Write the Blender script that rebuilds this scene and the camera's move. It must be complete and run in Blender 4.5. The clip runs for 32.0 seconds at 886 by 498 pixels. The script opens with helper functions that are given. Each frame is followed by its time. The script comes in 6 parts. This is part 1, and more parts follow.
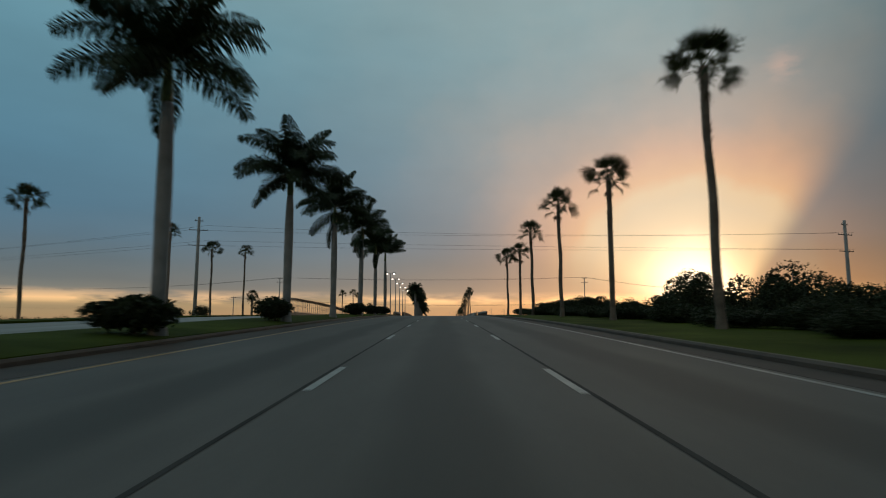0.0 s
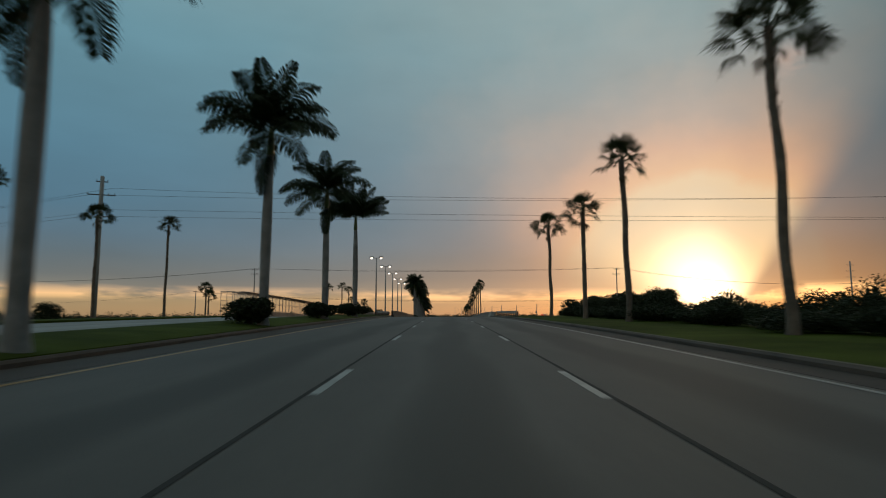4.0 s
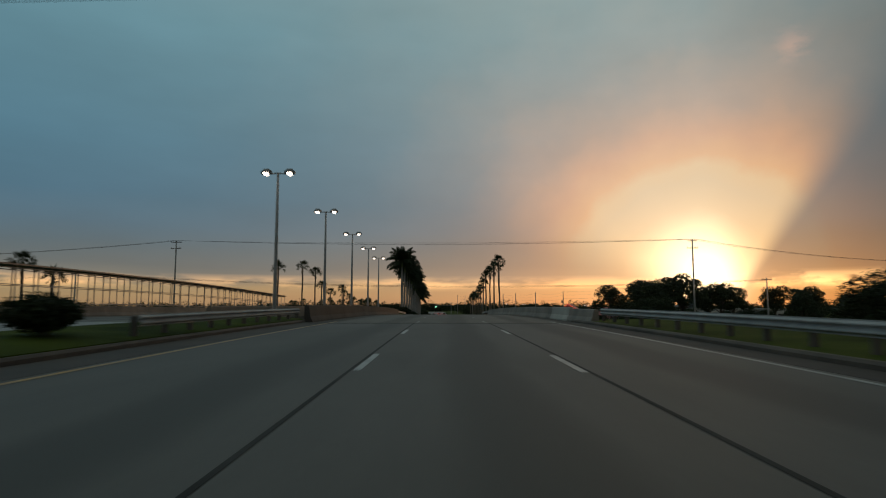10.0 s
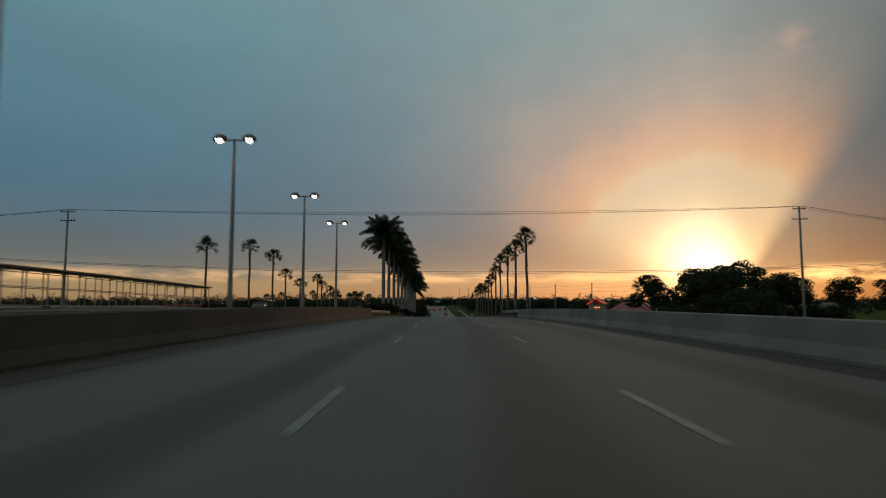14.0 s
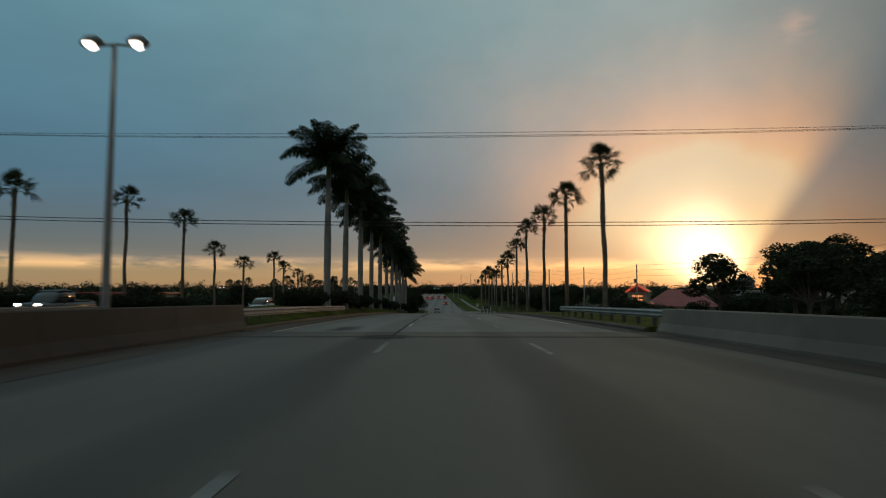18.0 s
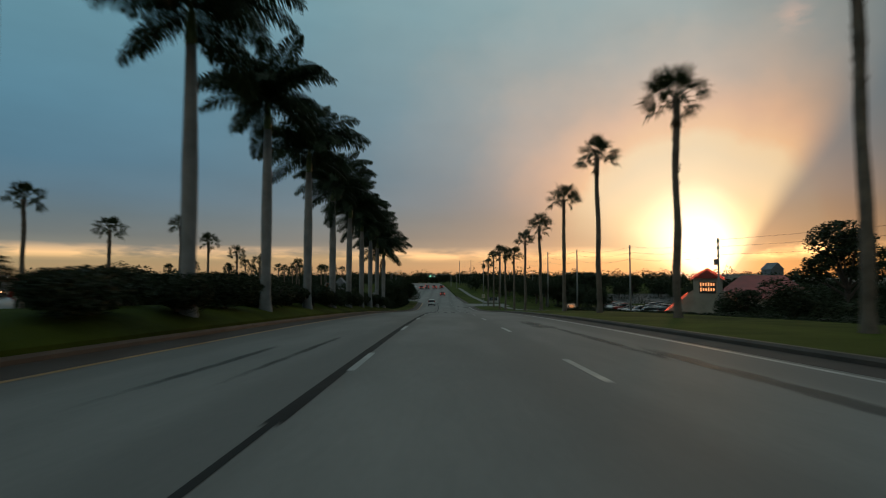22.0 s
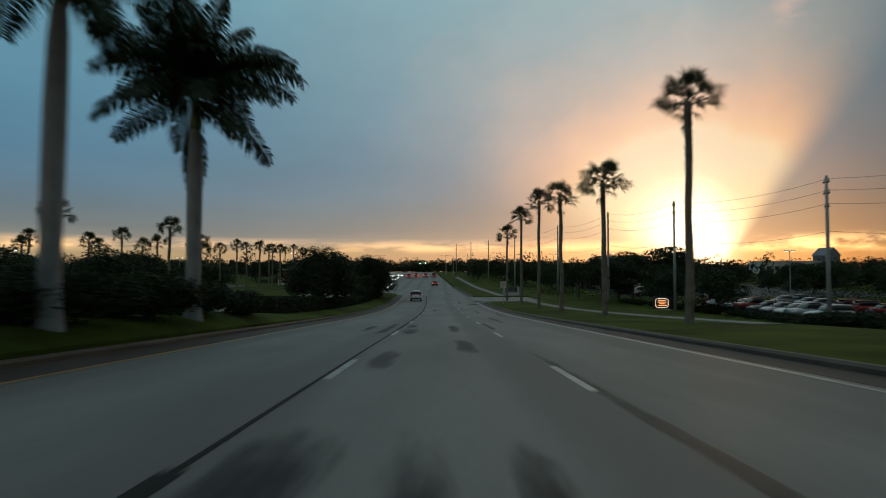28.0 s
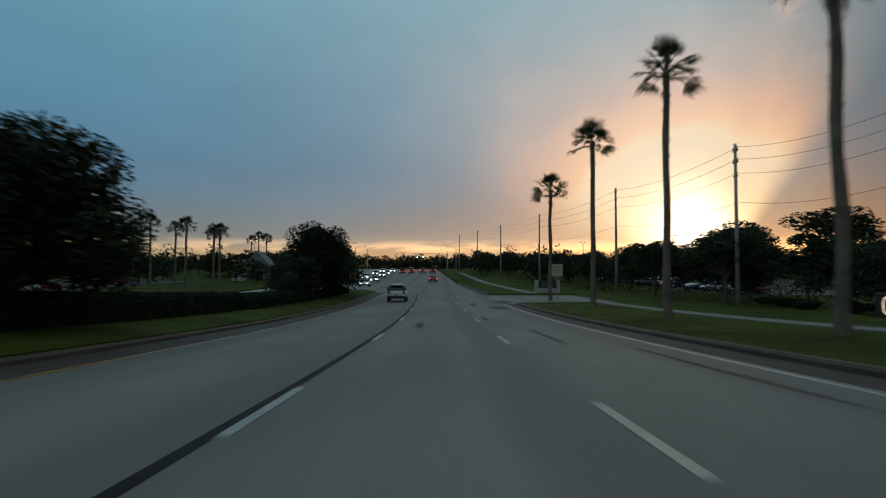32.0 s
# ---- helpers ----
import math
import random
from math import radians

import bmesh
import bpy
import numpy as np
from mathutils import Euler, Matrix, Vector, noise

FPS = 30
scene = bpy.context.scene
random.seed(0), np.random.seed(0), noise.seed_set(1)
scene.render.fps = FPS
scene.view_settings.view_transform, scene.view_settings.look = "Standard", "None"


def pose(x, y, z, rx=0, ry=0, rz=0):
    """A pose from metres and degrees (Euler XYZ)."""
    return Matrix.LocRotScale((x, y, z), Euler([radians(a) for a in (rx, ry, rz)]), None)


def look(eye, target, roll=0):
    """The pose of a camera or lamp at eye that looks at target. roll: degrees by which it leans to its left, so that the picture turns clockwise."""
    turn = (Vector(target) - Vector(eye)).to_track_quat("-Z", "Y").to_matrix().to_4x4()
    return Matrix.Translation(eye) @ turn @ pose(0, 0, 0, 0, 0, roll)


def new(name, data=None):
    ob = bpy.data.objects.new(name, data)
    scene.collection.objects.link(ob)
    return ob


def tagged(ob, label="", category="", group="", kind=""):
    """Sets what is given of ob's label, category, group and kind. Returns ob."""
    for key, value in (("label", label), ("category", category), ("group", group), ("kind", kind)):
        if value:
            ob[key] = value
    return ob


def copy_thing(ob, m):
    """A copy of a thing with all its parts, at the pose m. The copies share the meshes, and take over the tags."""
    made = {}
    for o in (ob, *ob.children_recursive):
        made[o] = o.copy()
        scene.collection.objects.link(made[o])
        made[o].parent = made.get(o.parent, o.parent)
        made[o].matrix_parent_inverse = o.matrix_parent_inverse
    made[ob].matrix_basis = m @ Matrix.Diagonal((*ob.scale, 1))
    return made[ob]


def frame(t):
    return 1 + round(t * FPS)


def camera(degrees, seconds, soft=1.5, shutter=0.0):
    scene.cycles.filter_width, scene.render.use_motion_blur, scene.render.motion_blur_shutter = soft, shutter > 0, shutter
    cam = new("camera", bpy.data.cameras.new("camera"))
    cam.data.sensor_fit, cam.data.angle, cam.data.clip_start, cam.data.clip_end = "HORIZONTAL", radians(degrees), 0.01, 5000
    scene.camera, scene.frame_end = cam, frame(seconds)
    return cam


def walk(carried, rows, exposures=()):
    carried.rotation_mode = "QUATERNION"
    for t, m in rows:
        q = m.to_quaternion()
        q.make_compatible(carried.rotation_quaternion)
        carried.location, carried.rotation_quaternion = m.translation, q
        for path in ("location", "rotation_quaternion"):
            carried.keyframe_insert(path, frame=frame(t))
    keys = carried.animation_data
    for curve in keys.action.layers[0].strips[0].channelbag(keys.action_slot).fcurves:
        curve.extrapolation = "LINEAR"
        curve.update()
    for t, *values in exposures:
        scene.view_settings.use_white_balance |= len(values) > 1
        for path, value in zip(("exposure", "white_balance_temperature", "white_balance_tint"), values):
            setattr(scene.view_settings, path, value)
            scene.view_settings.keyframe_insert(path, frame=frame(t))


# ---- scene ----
# ---------------------------------------------------------------- the road's line
# distance driven (m) at given seconds, and the road's slope along that distance
DRIVE_T = (0.0, 1.37, 2.63, 3.88, 5.19, 6.5, 7.77, 9.0, 10.2, 11.4, 12.57, 13.75, 14.95, 16.14, 17.34, 18.56, 19.75,
           20.94, 22.13, 23.31, 24.5, 25.68, 26.86, 28.05, 29.26, 30.47, 31.69, 32.9)
DASH_CYCLE = 12.19
SLOPE_S = (-400, -200, -120, -60, 0, 30, 57, 88, 107, 127, 147, 167, 187, 208, 228, 248, 279, 300, 320, 340, 360, 380, 410, 440, 460, 480, 540,
           600, 700, 2000)
SLOPE_V = (0, 0, 0.01, 0.03, 0.037, 0.0325, 0.026, 0.0195, 0.016, 0.009, 0.003, -0.004, -0.012, -0.019, -0.026, -0.0335,
           -0.0445, -0.0495, -0.047, -0.036, -0.017, -0.002, 0.006, 0.014, 0.026, 0.032, 0.028, 0.010, 0.0, 0.0)
TURN_S = (-400, 0, 130, 187, 240, 285, 330, 370, 420, 2000)
TURN_V = (0.0, 0.0, -0.008, -0.012, -0.003, 0.005, 0.002, -0.013, -0.042, -0.042)       # heading to the right, radians

_s = np.arange(-400.0, 1400.1, 1.0)
_slope = np.interp(_s, SLOPE_S, SLOPE_V)
_turn = np.interp(_s, TURN_S, TURN_V)
_z = np.concatenate(([0.0], np.cumsum((_slope[1:] + _slope[:-1]) / 2)))
_z -= np.interp(0.0, _s, _z)
_x = np.concatenate(([0.0], np.cumsum((_turn[1:] + _turn[:-1]) / 2)))
_x -= np.interp(0.0, _s, _x)


def driven(t):
    return float(np.interp(t, DRIVE_T, DASH_CYCLE * np.arange(len(DRIVE_T))))


def road_z(s):
    return float(np.interp(s, _s, _z))


def road_x(s):
    return float(np.interp(s, _s, _x))


def heading(s):
    return float(np.interp(s, _s, _turn))


def at(s, lat, up=0.0):
    """A place s metres along the road, lat metres to its right, up metres over its surface."""
    return Vector((road_x(s) + lat, s, road_z(s) + up))


# ---------------------------------------------------------------- camera
EYE = 1.2
MOUNT = 4.61          # degrees by which the camera looks up from the road's own plane
ASIDE_T, ASIDE_V = (0, 3, 6, 9, 12, 14, 18, 20, 23, 25, 28, 32), (0.0, -0.08, -0.26, -0.37, -0.46, -0.47, -0.44, -0.40, -0.44, -0.35, -0.12, 0.07)     # metres right of the lane's middle
# the car's own nodding and swinging, every half second, in degrees: down, to the left
NOD = (-0.45, -0.34, -0.47, -0.54, -0.53, -0.52, -0.38, -0.42, -0.39, -0.37, -0.35, -0.32, -0.21, -0.08, 0.01, -0.25, -0.08, -0.05, -0.03,
          -0.10, 0.01, 0.14, 0.32, 0.31, 0.24, 0.53, 0.67, 0.21, -0.08, 0.18, 0.22, 0.26, 0.30, 0.34, 0.20, 0.15, 0.25, 0.21, 0.27, 0.15,
          0.06, 0.02, 0.07, -0.05, 0.39, 0.45, 0.13, -0.19, 0.00, 0.03, 0.02, -0.05, -0.02, 0.01, 0.04, 0.07, -0.11, 0.04, -0.11, -0.05,
          0.02, 0.01, -0.09, 0.00, -0.26)
SWING = (0.01, 0.03, 0.07, 0.09, 0.12, 0.17, 0.22, 0.26, 0.30, 0.34, 0.38, 0.42, 0.41, 0.46, 0.44, 0.40, 0.35, 0.30, 0.25, 0.19, 0.16, 0.13,
          0.14, 0.17, 0.20, 0.21, 0.20, 0.14, 0.10, 0.04, -0.01, -0.04, -0.07, -0.10, -0.10, -0.10, -0.10, -0.10, -0.10, -0.08, -0.09, -0.11,
          -0.13, -0.15, -0.18, -0.21, -0.23, -0.26, -0.27, -0.27, -0.23, -0.25, -0.22, -0.18, -0.15, -0.12, -0.12, -0.10, -0.11, -0.08,
          -0.05, -0.02, -0.04, -0.07, -0.10)
cam = camera(72.0, 32.0, soft=1.1, shutter=0.85)
ROWS = []
for k in range(0, 65):
    t = k / 2
    s = float(np.polyval(np.polyfit(DRIVE_T, DASH_CYCLE * np.arange(len(DRIVE_T)), 5), t))
    z = np.mean([road_z(s + d) for d in (-4, -2, 0, 2, 4)])
    tilt = math.degrees(math.atan(np.mean([float(np.interp(s + d, _s, _slope)) for d in (-6, -3, 0, 3, 6)])))
    ROWS.append((t, pose(road_x(s) + float(np.interp(t, ASIDE_T, ASIDE_V)), s, z + EYE, 90 + MOUNT + tilt - NOD[k], 0, SWING[k] - math.degrees(heading(s)))))
walk(cam, ROWS, ((0, 0.11, 7050, 14), (9, 0.04, 7350, 15), (14, -0.05, 7450, 15), (18, 0.05, 7250, 13), (24, 0.27, 7000, 12), (29, 0.36, 6800, 12.5), (32, 0.31, 6550, 12)))

# ---------------------------------------------------------------- sky, sun
SUN_AZ, SUN_EL = 22.8, 1.5          # degrees right of the road's line, over the horizon
SUN_DIR = Vector((math.sin(radians(SUN_AZ)) * math.cos(radians(SUN_EL)), math.cos(radians(SUN_AZ)) * math.cos(radians(SUN_EL)),
                  math.sin(radians(SUN_EL))))


class Nodes:
    """Short hand for building node trees."""

    def __init__(self, tree):
        self.tree = tree
        tree.nodes.clear()

    def add(self, kind, operation=None):
        node = self.tree.nodes.new(kind)
        if operation:
            node.operation = operation
        return node

    def put(self, value, socket):
        if isinstance(value, bpy.types.NodeSocket):
            self.tree.links.new(value, socket)
        else:
            socket.default_value = value

    def math(self, op, a, b=0.0, c=0.0):
        node = self.add("ShaderNodeMath", operation=op)
        for k, v in enumerate((a, b, c)):
            self.put(v, node.inputs[k])
        return node.outputs[0]

    def mix(self, kind, fac, a, b):
        node = self.add("ShaderNodeMix")
        node.data_type, node.blend_type = "RGBA", kind
        self.put(fac, node.inputs[0])
        for k, v in ((6, a), (7, b)):
            self.put((*v, 1.0) if isinstance(v, tuple) and len(v) == 3 else v, node.inputs[k])
        return node.outputs[2]

    def ramp(self, fac, stops, kind="LINEAR"):
        node = self.add("ShaderNodeValToRGB")
        node.color_ramp.interpolation = kind
        el = node.color_ramp.elements
        while len(el) < len(stops):
            el.new(0.5)
        for e, (p, c) in zip(el, stops):
            e.position = p
            e.color = (*c, 1.0) if isinstance(c, tuple) else (c, c, c, 1.0)
        self.put(fac, node.inputs[0])
        return node.outputs[0]

    def noise(self, vector, scale, detail=3.0, rough=0.55):
        node = self.add("ShaderNodeTexNoise")
        if vector is not None:
            self.put(vector, node.inputs["Vector"])
        node.inputs["Scale"].default_value = scale
        node.inputs["Detail"].default_value = detail
        node.inputs["Roughness"].default_value = rough
        return node.outputs[0]

    def mapped(self, vector, scale, loc=(0, 0, 0)):
        node = self.add("ShaderNodeMapping")
        self.put(vector, node.inputs[0])
        node.inputs["Scale"].default_value = scale
        node.inputs["Location"].default_value = loc
        return node.outputs[0]


world = bpy.data.worlds.new("dusk_sky")
scene.world = world
world.use_nodes = True
n = Nodes(world.node_tree)
direction = n.add("ShaderNodeTexCoord").outputs["Generated"]
parts = n.add("ShaderNodeSeparateXYZ")
n.put(direction, parts.inputs[0])
rise = parts.outputs[2]
# cloud deck: a pale warm slit over the horizon, a slate-blue belly, lighter grey overhead
wave = n.noise(n.mapped(direction, (1.6, 1.6, 6.0)), 1.5, 3.0)
height = n.math("ADD", rise, n.math("MULTIPLY", n.math("SUBTRACT", wave, 0.5), 0.03))
deck = n.ramp(n.math("MULTIPLY_ADD", height, 1.25, 0.05), (
    (0.0, (0.16, 0.10, 0.07)), (0.05, (0.36, 0.19, 0.10)), (0.075, (0.40, 0.23, 0.12)), (0.093, (0.36, 0.23, 0.13)), (0.11, (0.20, 0.17, 0.148)),
    (0.132, (0.125, 0.131, 0.14)), (0.17, (0.088, 0.122, 0.153)), (0.205, (0.073, 0.13, 0.182)), (0.26, (0.06, 0.14, 0.205)), (0.36, (0.073, 0.17, 0.236)), (0.56, (0.12, 0.245, 0.30)), (0.75, (0.19, 0.30, 0.33)),
    (1.0, (0.24, 0.31, 0.33))))
streak = n.noise(n.mapped(direction, (1.6, 1.6, 5.0), (3.1, 0.4, 0.2)), 1.8, 4.0)
deck = n.mix("MULTIPLY", 0.4, deck, n.ramp(streak, ((0.25, 0.75), (0.75, 1.25))))


def towards(v):
    node = n.add("ShaderNodeVectorMath", operation="DOT_PRODUCT")
    n.put(direction, node.inputs[0])
    node.inputs[1].default_value = v
    return node.outputs["Value"]


# light round the sun: a two-lobed halo, and rays that fan upwards out of the cloud bank
away = n.math("SUBTRACT", 1.0, towards(SUN_DIR))
side = towards(Vector((math.cos(radians(SUN_AZ)), -math.sin(radians(SUN_AZ)), 0.0)))
aside = n.math("SUBTRACT", side, 0.026)
lift = n.math("SUBTRACT", rise, SUN_DIR.z - 0.035)
upward = n.math("DIVIDE", lift, n.math("SQRT", n.math("ADD", n.math("MULTIPLY", aside, aside), n.math("ADD", n.math("MULTIPLY", lift, lift), 1e-5))))
right_edge = n.ramp(upward, ((0.79, 0.16), (0.92, 1.0)), "EASE")
left_edge = n.ramp(upward, ((0.22, 0.24), (0.68, 1.0)), "EASE")
on_right = n.ramp(n.math("MULTIPLY_ADD", aside, 0.5, 0.5), ((0.49, 0.0), (0.51, 1.0)))
fan = n.mix("MIX", on_right, left_edge, right_edge)
screened = n.ramp(n.math("MULTIPLY_ADD", side, 0.5, 0.5), ((0.47, 1.0), (0.60, 0.12)))


def spot(off, up):
    az = radians(SUN_AZ + off)
    return n.math("SUBTRACT", 1.0, towards(Vector((math.sin(az), math.cos(az), math.tan(radians(up)))).normalized()))


def glow(k, colour, fac=1.0, off=away):
    return n.mix("MIX", n.math("MULTIPLY", n.math("EXPONENT", n.math("MULTIPLY", off, -k)), fac), (0.0, 0.0, 0.0), colour)


across = n.math("MULTIPLY", side, n.math("MULTIPLY_ADD", on_right, 0.22, 0.80))
over = n.math("SUBTRACT", rise, 0.062)
dent = n.math("DIVIDE", n.math("SUBTRACT", side, 0.045), 0.03)
dent = n.math("MULTIPLY", n.math("EXPONENT", n.math("MULTIPLY", n.math("MULTIPLY", dent, dent), -1.0)), n.math("MULTIPLY", n.ramp(rise, ((0.08, 1.0), (0.24, 0.0))), 0.17))
curl = n.math("MULTIPLY", n.math("SUBTRACT", n.noise(n.mapped(direction, (4.0, 4.0, 4.0), (0.7, 0.1, 2.3)), 3.0, 3.0), 0.5), 0.22)
reach = n.math("SQRT", n.math("ADD", n.math("MULTIPLY", across, across), n.math("MULTIPLY", over, over)))
reach = n.math("MULTIPLY", reach, n.math("ADD", n.math("ADD", dent, curl), 0.85))
halo = n.ramp(n.math("MULTIPLY", reach, 2.0), (
    (0.0, (0.95, 0.86, 0.62)), (0.06, (0.88, 0.76, 0.47)), (0.10, (0.74, 0.585, 0.295)), (0.16, (0.60, 0.44, 0.195)), (0.225, (0.53, 0.385, 0.17)), (0.258, (0.56, 0.375, 0.14)),
    (0.288, (0.56, 0.275, 0.052)), (0.34, (0.46, 0.20, 0.035)), (0.42, (0.27, 0.128, 0.032)), (0.55, (0.12, 0.066, 0.025)), (0.72, (0.04, 0.027, 0.012)), (1.0, (0.0, 0.0, 0.0))))
halo = n.mix("MULTIPLY", 1.0, n.mix("MULTIPLY", 1.0, halo, fan), (0.93, 0.895, 0.87))
blaze = n.mix("MULTIPLY", 1.0, n.ramp(n.math("MULTIPLY", reach, 2.0), ((0.0, (0.40, 0.36, 0.28)), (0.07, (0.19, 0.17, 0.12)), (0.16, (0.0, 0.0, 0.0))), "EASE"), fan)
shade = n.ramp(n.math("MULTIPLY_ADD", side, 0.5, 0.5), ((0.08, (0.84, 1.0, 1.06)), (0.34, (1.02, 1.0, 0.98)), (0.50, (1.06, 1.0, 0.97)), (0.62, (0.57, 0.54, 0.53))))
total = n.mix("MULTIPLY", 1.0, n.mix("MULTIPLY", 1.0, deck, (0.93, 1.02, 1.05)), shade)
for g in (glow(5.0, (0.07, 0.058, 0.052), screened), halo, blaze, glow(1300.0, (0.7, 0.62, 0.46), 1.0, spot(0.6, 2.0)), glow(700.0, (0.26, 0.23, 0.17), 1.0, spot(-1.2, 4.6))):
    total = n.mix("ADD", 1.0, total, g)
# a small lit cloud wisp high on the sun's side
wisp_dir = Vector((math.sin(radians(30.3)), math.cos(radians(30.3)), math.tan(radians(21.0)))).normalized()
wisp = n.math("MULTIPLY", n.math("EXPONENT", n.math("MULTIPLY", n.math("SUBTRACT", 1.0, towards(wisp_dir)), -5000.0)),
              n.ramp(n.noise(n.mapped(direction, (5.0, 5.0, 12.0), (0.2, 0.9, 0.4)), 5.0, 4.0), ((0.40, 0.0), (0.62, 1.0))))
total = n.mix("ADD", wisp, total, (0.15, 0.06, 0.03))
# bright cloud tops low over the horizon, on the sun's side
bank = n.math("MULTIPLY", n.ramp(rise, ((0.030, 0.0), (0.038, 1.0), (0.046, 0.6), (0.054, 0.0))),
              n.ramp(n.noise(n.mapped(direction, (3.0, 3.0, 16.0), (0.3, 1.7, 0.0)), 2.6, 4.0), ((0.43, 0.0), (0.58, 1.0))))
total = n.mix("ADD", n.math("MULTIPLY", bank, 0.75), total, (0.80, 0.44, 0.17))
heap = n.math("MULTIPLY", n.ramp(rise, ((0.026, 0.0), (0.040, 1.0), (0.050, 0.7), (0.056, 0.0))),
              n.ramp(n.noise(n.mapped(direction, (5.0, 5.0, 13.0), (1.3, 0.2, 0.5)), 3.0, 4.0), ((0.44, 0.0), (0.54, 1.0))))
beside = n.ramp(n.math("MULTIPLY_ADD", side, 0.5, 0.5), ((0.515, 0.0), (0.545, 1.0), (0.63, 1.0), (0.68, 0.0)))
total = n.mix("ADD", n.math("MULTIPLY", heap, beside), total, (0.75, 0.45, 0.18))
sky = n.add("ShaderNodeTexSky")
sky.sky_type, sky.sun_disc = "NISHITA", False
sky.sun_elevation, sky.sun_rotation = radians(SUN_EL), radians(SUN_AZ)
total = n.mix("ADD", 0.016, total, sky.outputs[0])
back = n.add("ShaderNodeBackground")
n.put(total, back.inputs[0])
back.inputs[1].default_value = 1.0
n.put(back.outputs[0], n.add("ShaderNodeOutputWorld").inputs[0])

sun = new("sun", bpy.data.lights.new("sun", "SUN"))
sun.data.energy, sun.data.angle, sun.data.color = 0.15, radians(2.0), (1.0, 0.55, 0.25)
sun.matrix_basis = look(SUN_DIR * 900, (0, 0, 0))

# ---------------------------------------------------------------- materials


def surface(name, base, rough=0.7, fine=6.0, coarse=0.5, vary=0.25, bump=0.1, metal=0.0, spec=0.5, tint=None, per_object=0.0):
    """A material with grain and larger stains in world metres."""
    m = bpy.data.materials.new(name)
    m.use_nodes = True
    k = Nodes(m.node_tree)
    place = k.add("ShaderNodeTexCoord").outputs["Object"]
    grain = k.noise(place, fine, 5.0, 0.6)
    stain = k.noise(place, coarse, 3.0)
    dark = tuple(c * (1 - vary) for c in base)
    light = tuple(min(1.0, c * (1 + vary)) for c in (tint or base))
    col = k.mix("MIX", k.ramp(stain, ((0.3, 0.0), (0.7, 1.0))), dark, light)
    col = k.mix("MULTIPLY", 0.6, col, k.ramp(grain, ((0.25, 1 - vary), (0.75, 1.0))))
    if per_object:
        rnd = k.add("ShaderNodeObjectInfo").outputs["Random"]
        col = k.mix("MULTIPLY", 1.0, col, k.ramp(rnd, ((0.0, 1 - per_object), (1.0, 1.0))))
    bsdf = k.add("ShaderNodeBsdfPrincipled")
    k.put(col, bsdf.inputs["Base Color"])
    k.put(k.math("MULTIPLY_ADD", grain, 0.2, rough - 0.1), bsdf.inputs["Roughness"])
    bsdf.inputs["Metallic"].default_value = metal
    bsdf.inputs["Specular IOR Level"].default_value = spec
    if bump:
        b = k.add("ShaderNodeBump")
        b.inputs["Strength"].default_value = bump
        b.inputs["Distance"].default_value = 0.02
        k.put(grain, b.inputs["Height"])
        k.put(b.outputs[0], bsdf.inputs["Normal"])
    k.put(bsdf.outputs[0], k.add("ShaderNodeOutputMaterial").inputs[0])
    return m


def glowing(name, colour, strength):
    m = bpy.data.materials.new(name)
    m.use_nodes = True
    k = Nodes(m.node_tree)
    e = k.add("ShaderNodeEmission")
    e.inputs[0].default_value = (*colour, 1.0)
    e.inputs[1].default_value = strength
    k.put(e.outputs[0], k.add("ShaderNodeOutputMaterial").inputs[0])
    return m


def leaf(name, base, vary=0.4):
    m = bpy.data.materials.new(name)
    m.use_nodes = True
    k = Nodes(m.node_tree)
    rnd = k.add("ShaderNodeNewGeometry").outputs["Random Per Island"]
    col = k.mix("MIX", rnd, tuple(c * (1 - vary) for c in base), tuple(c * (1 + vary) for c in base))
    bsdf = k.add("ShaderNodeBsdfPrincipled")
    k.put(col, bsdf.inputs["Base Color"])
    bsdf.inputs["Roughness"].default_value = 0.65
    bsdf.inputs["Specular IOR Level"].default_value = 0.2
    through_light = k.add("ShaderNodeBsdfTranslucent")
    k.put(col, through_light.inputs[0])
    both = k.add("ShaderNodeMixShader")
    both.inputs[0].default_value = 0.12
    k.put(bsdf.outputs[0], both.inputs[1])
    k.put(through_light.outputs[0], both.inputs[2])
    k.put(both.outputs[0], k.add("ShaderNodeOutputMaterial").inputs[0])
    return m


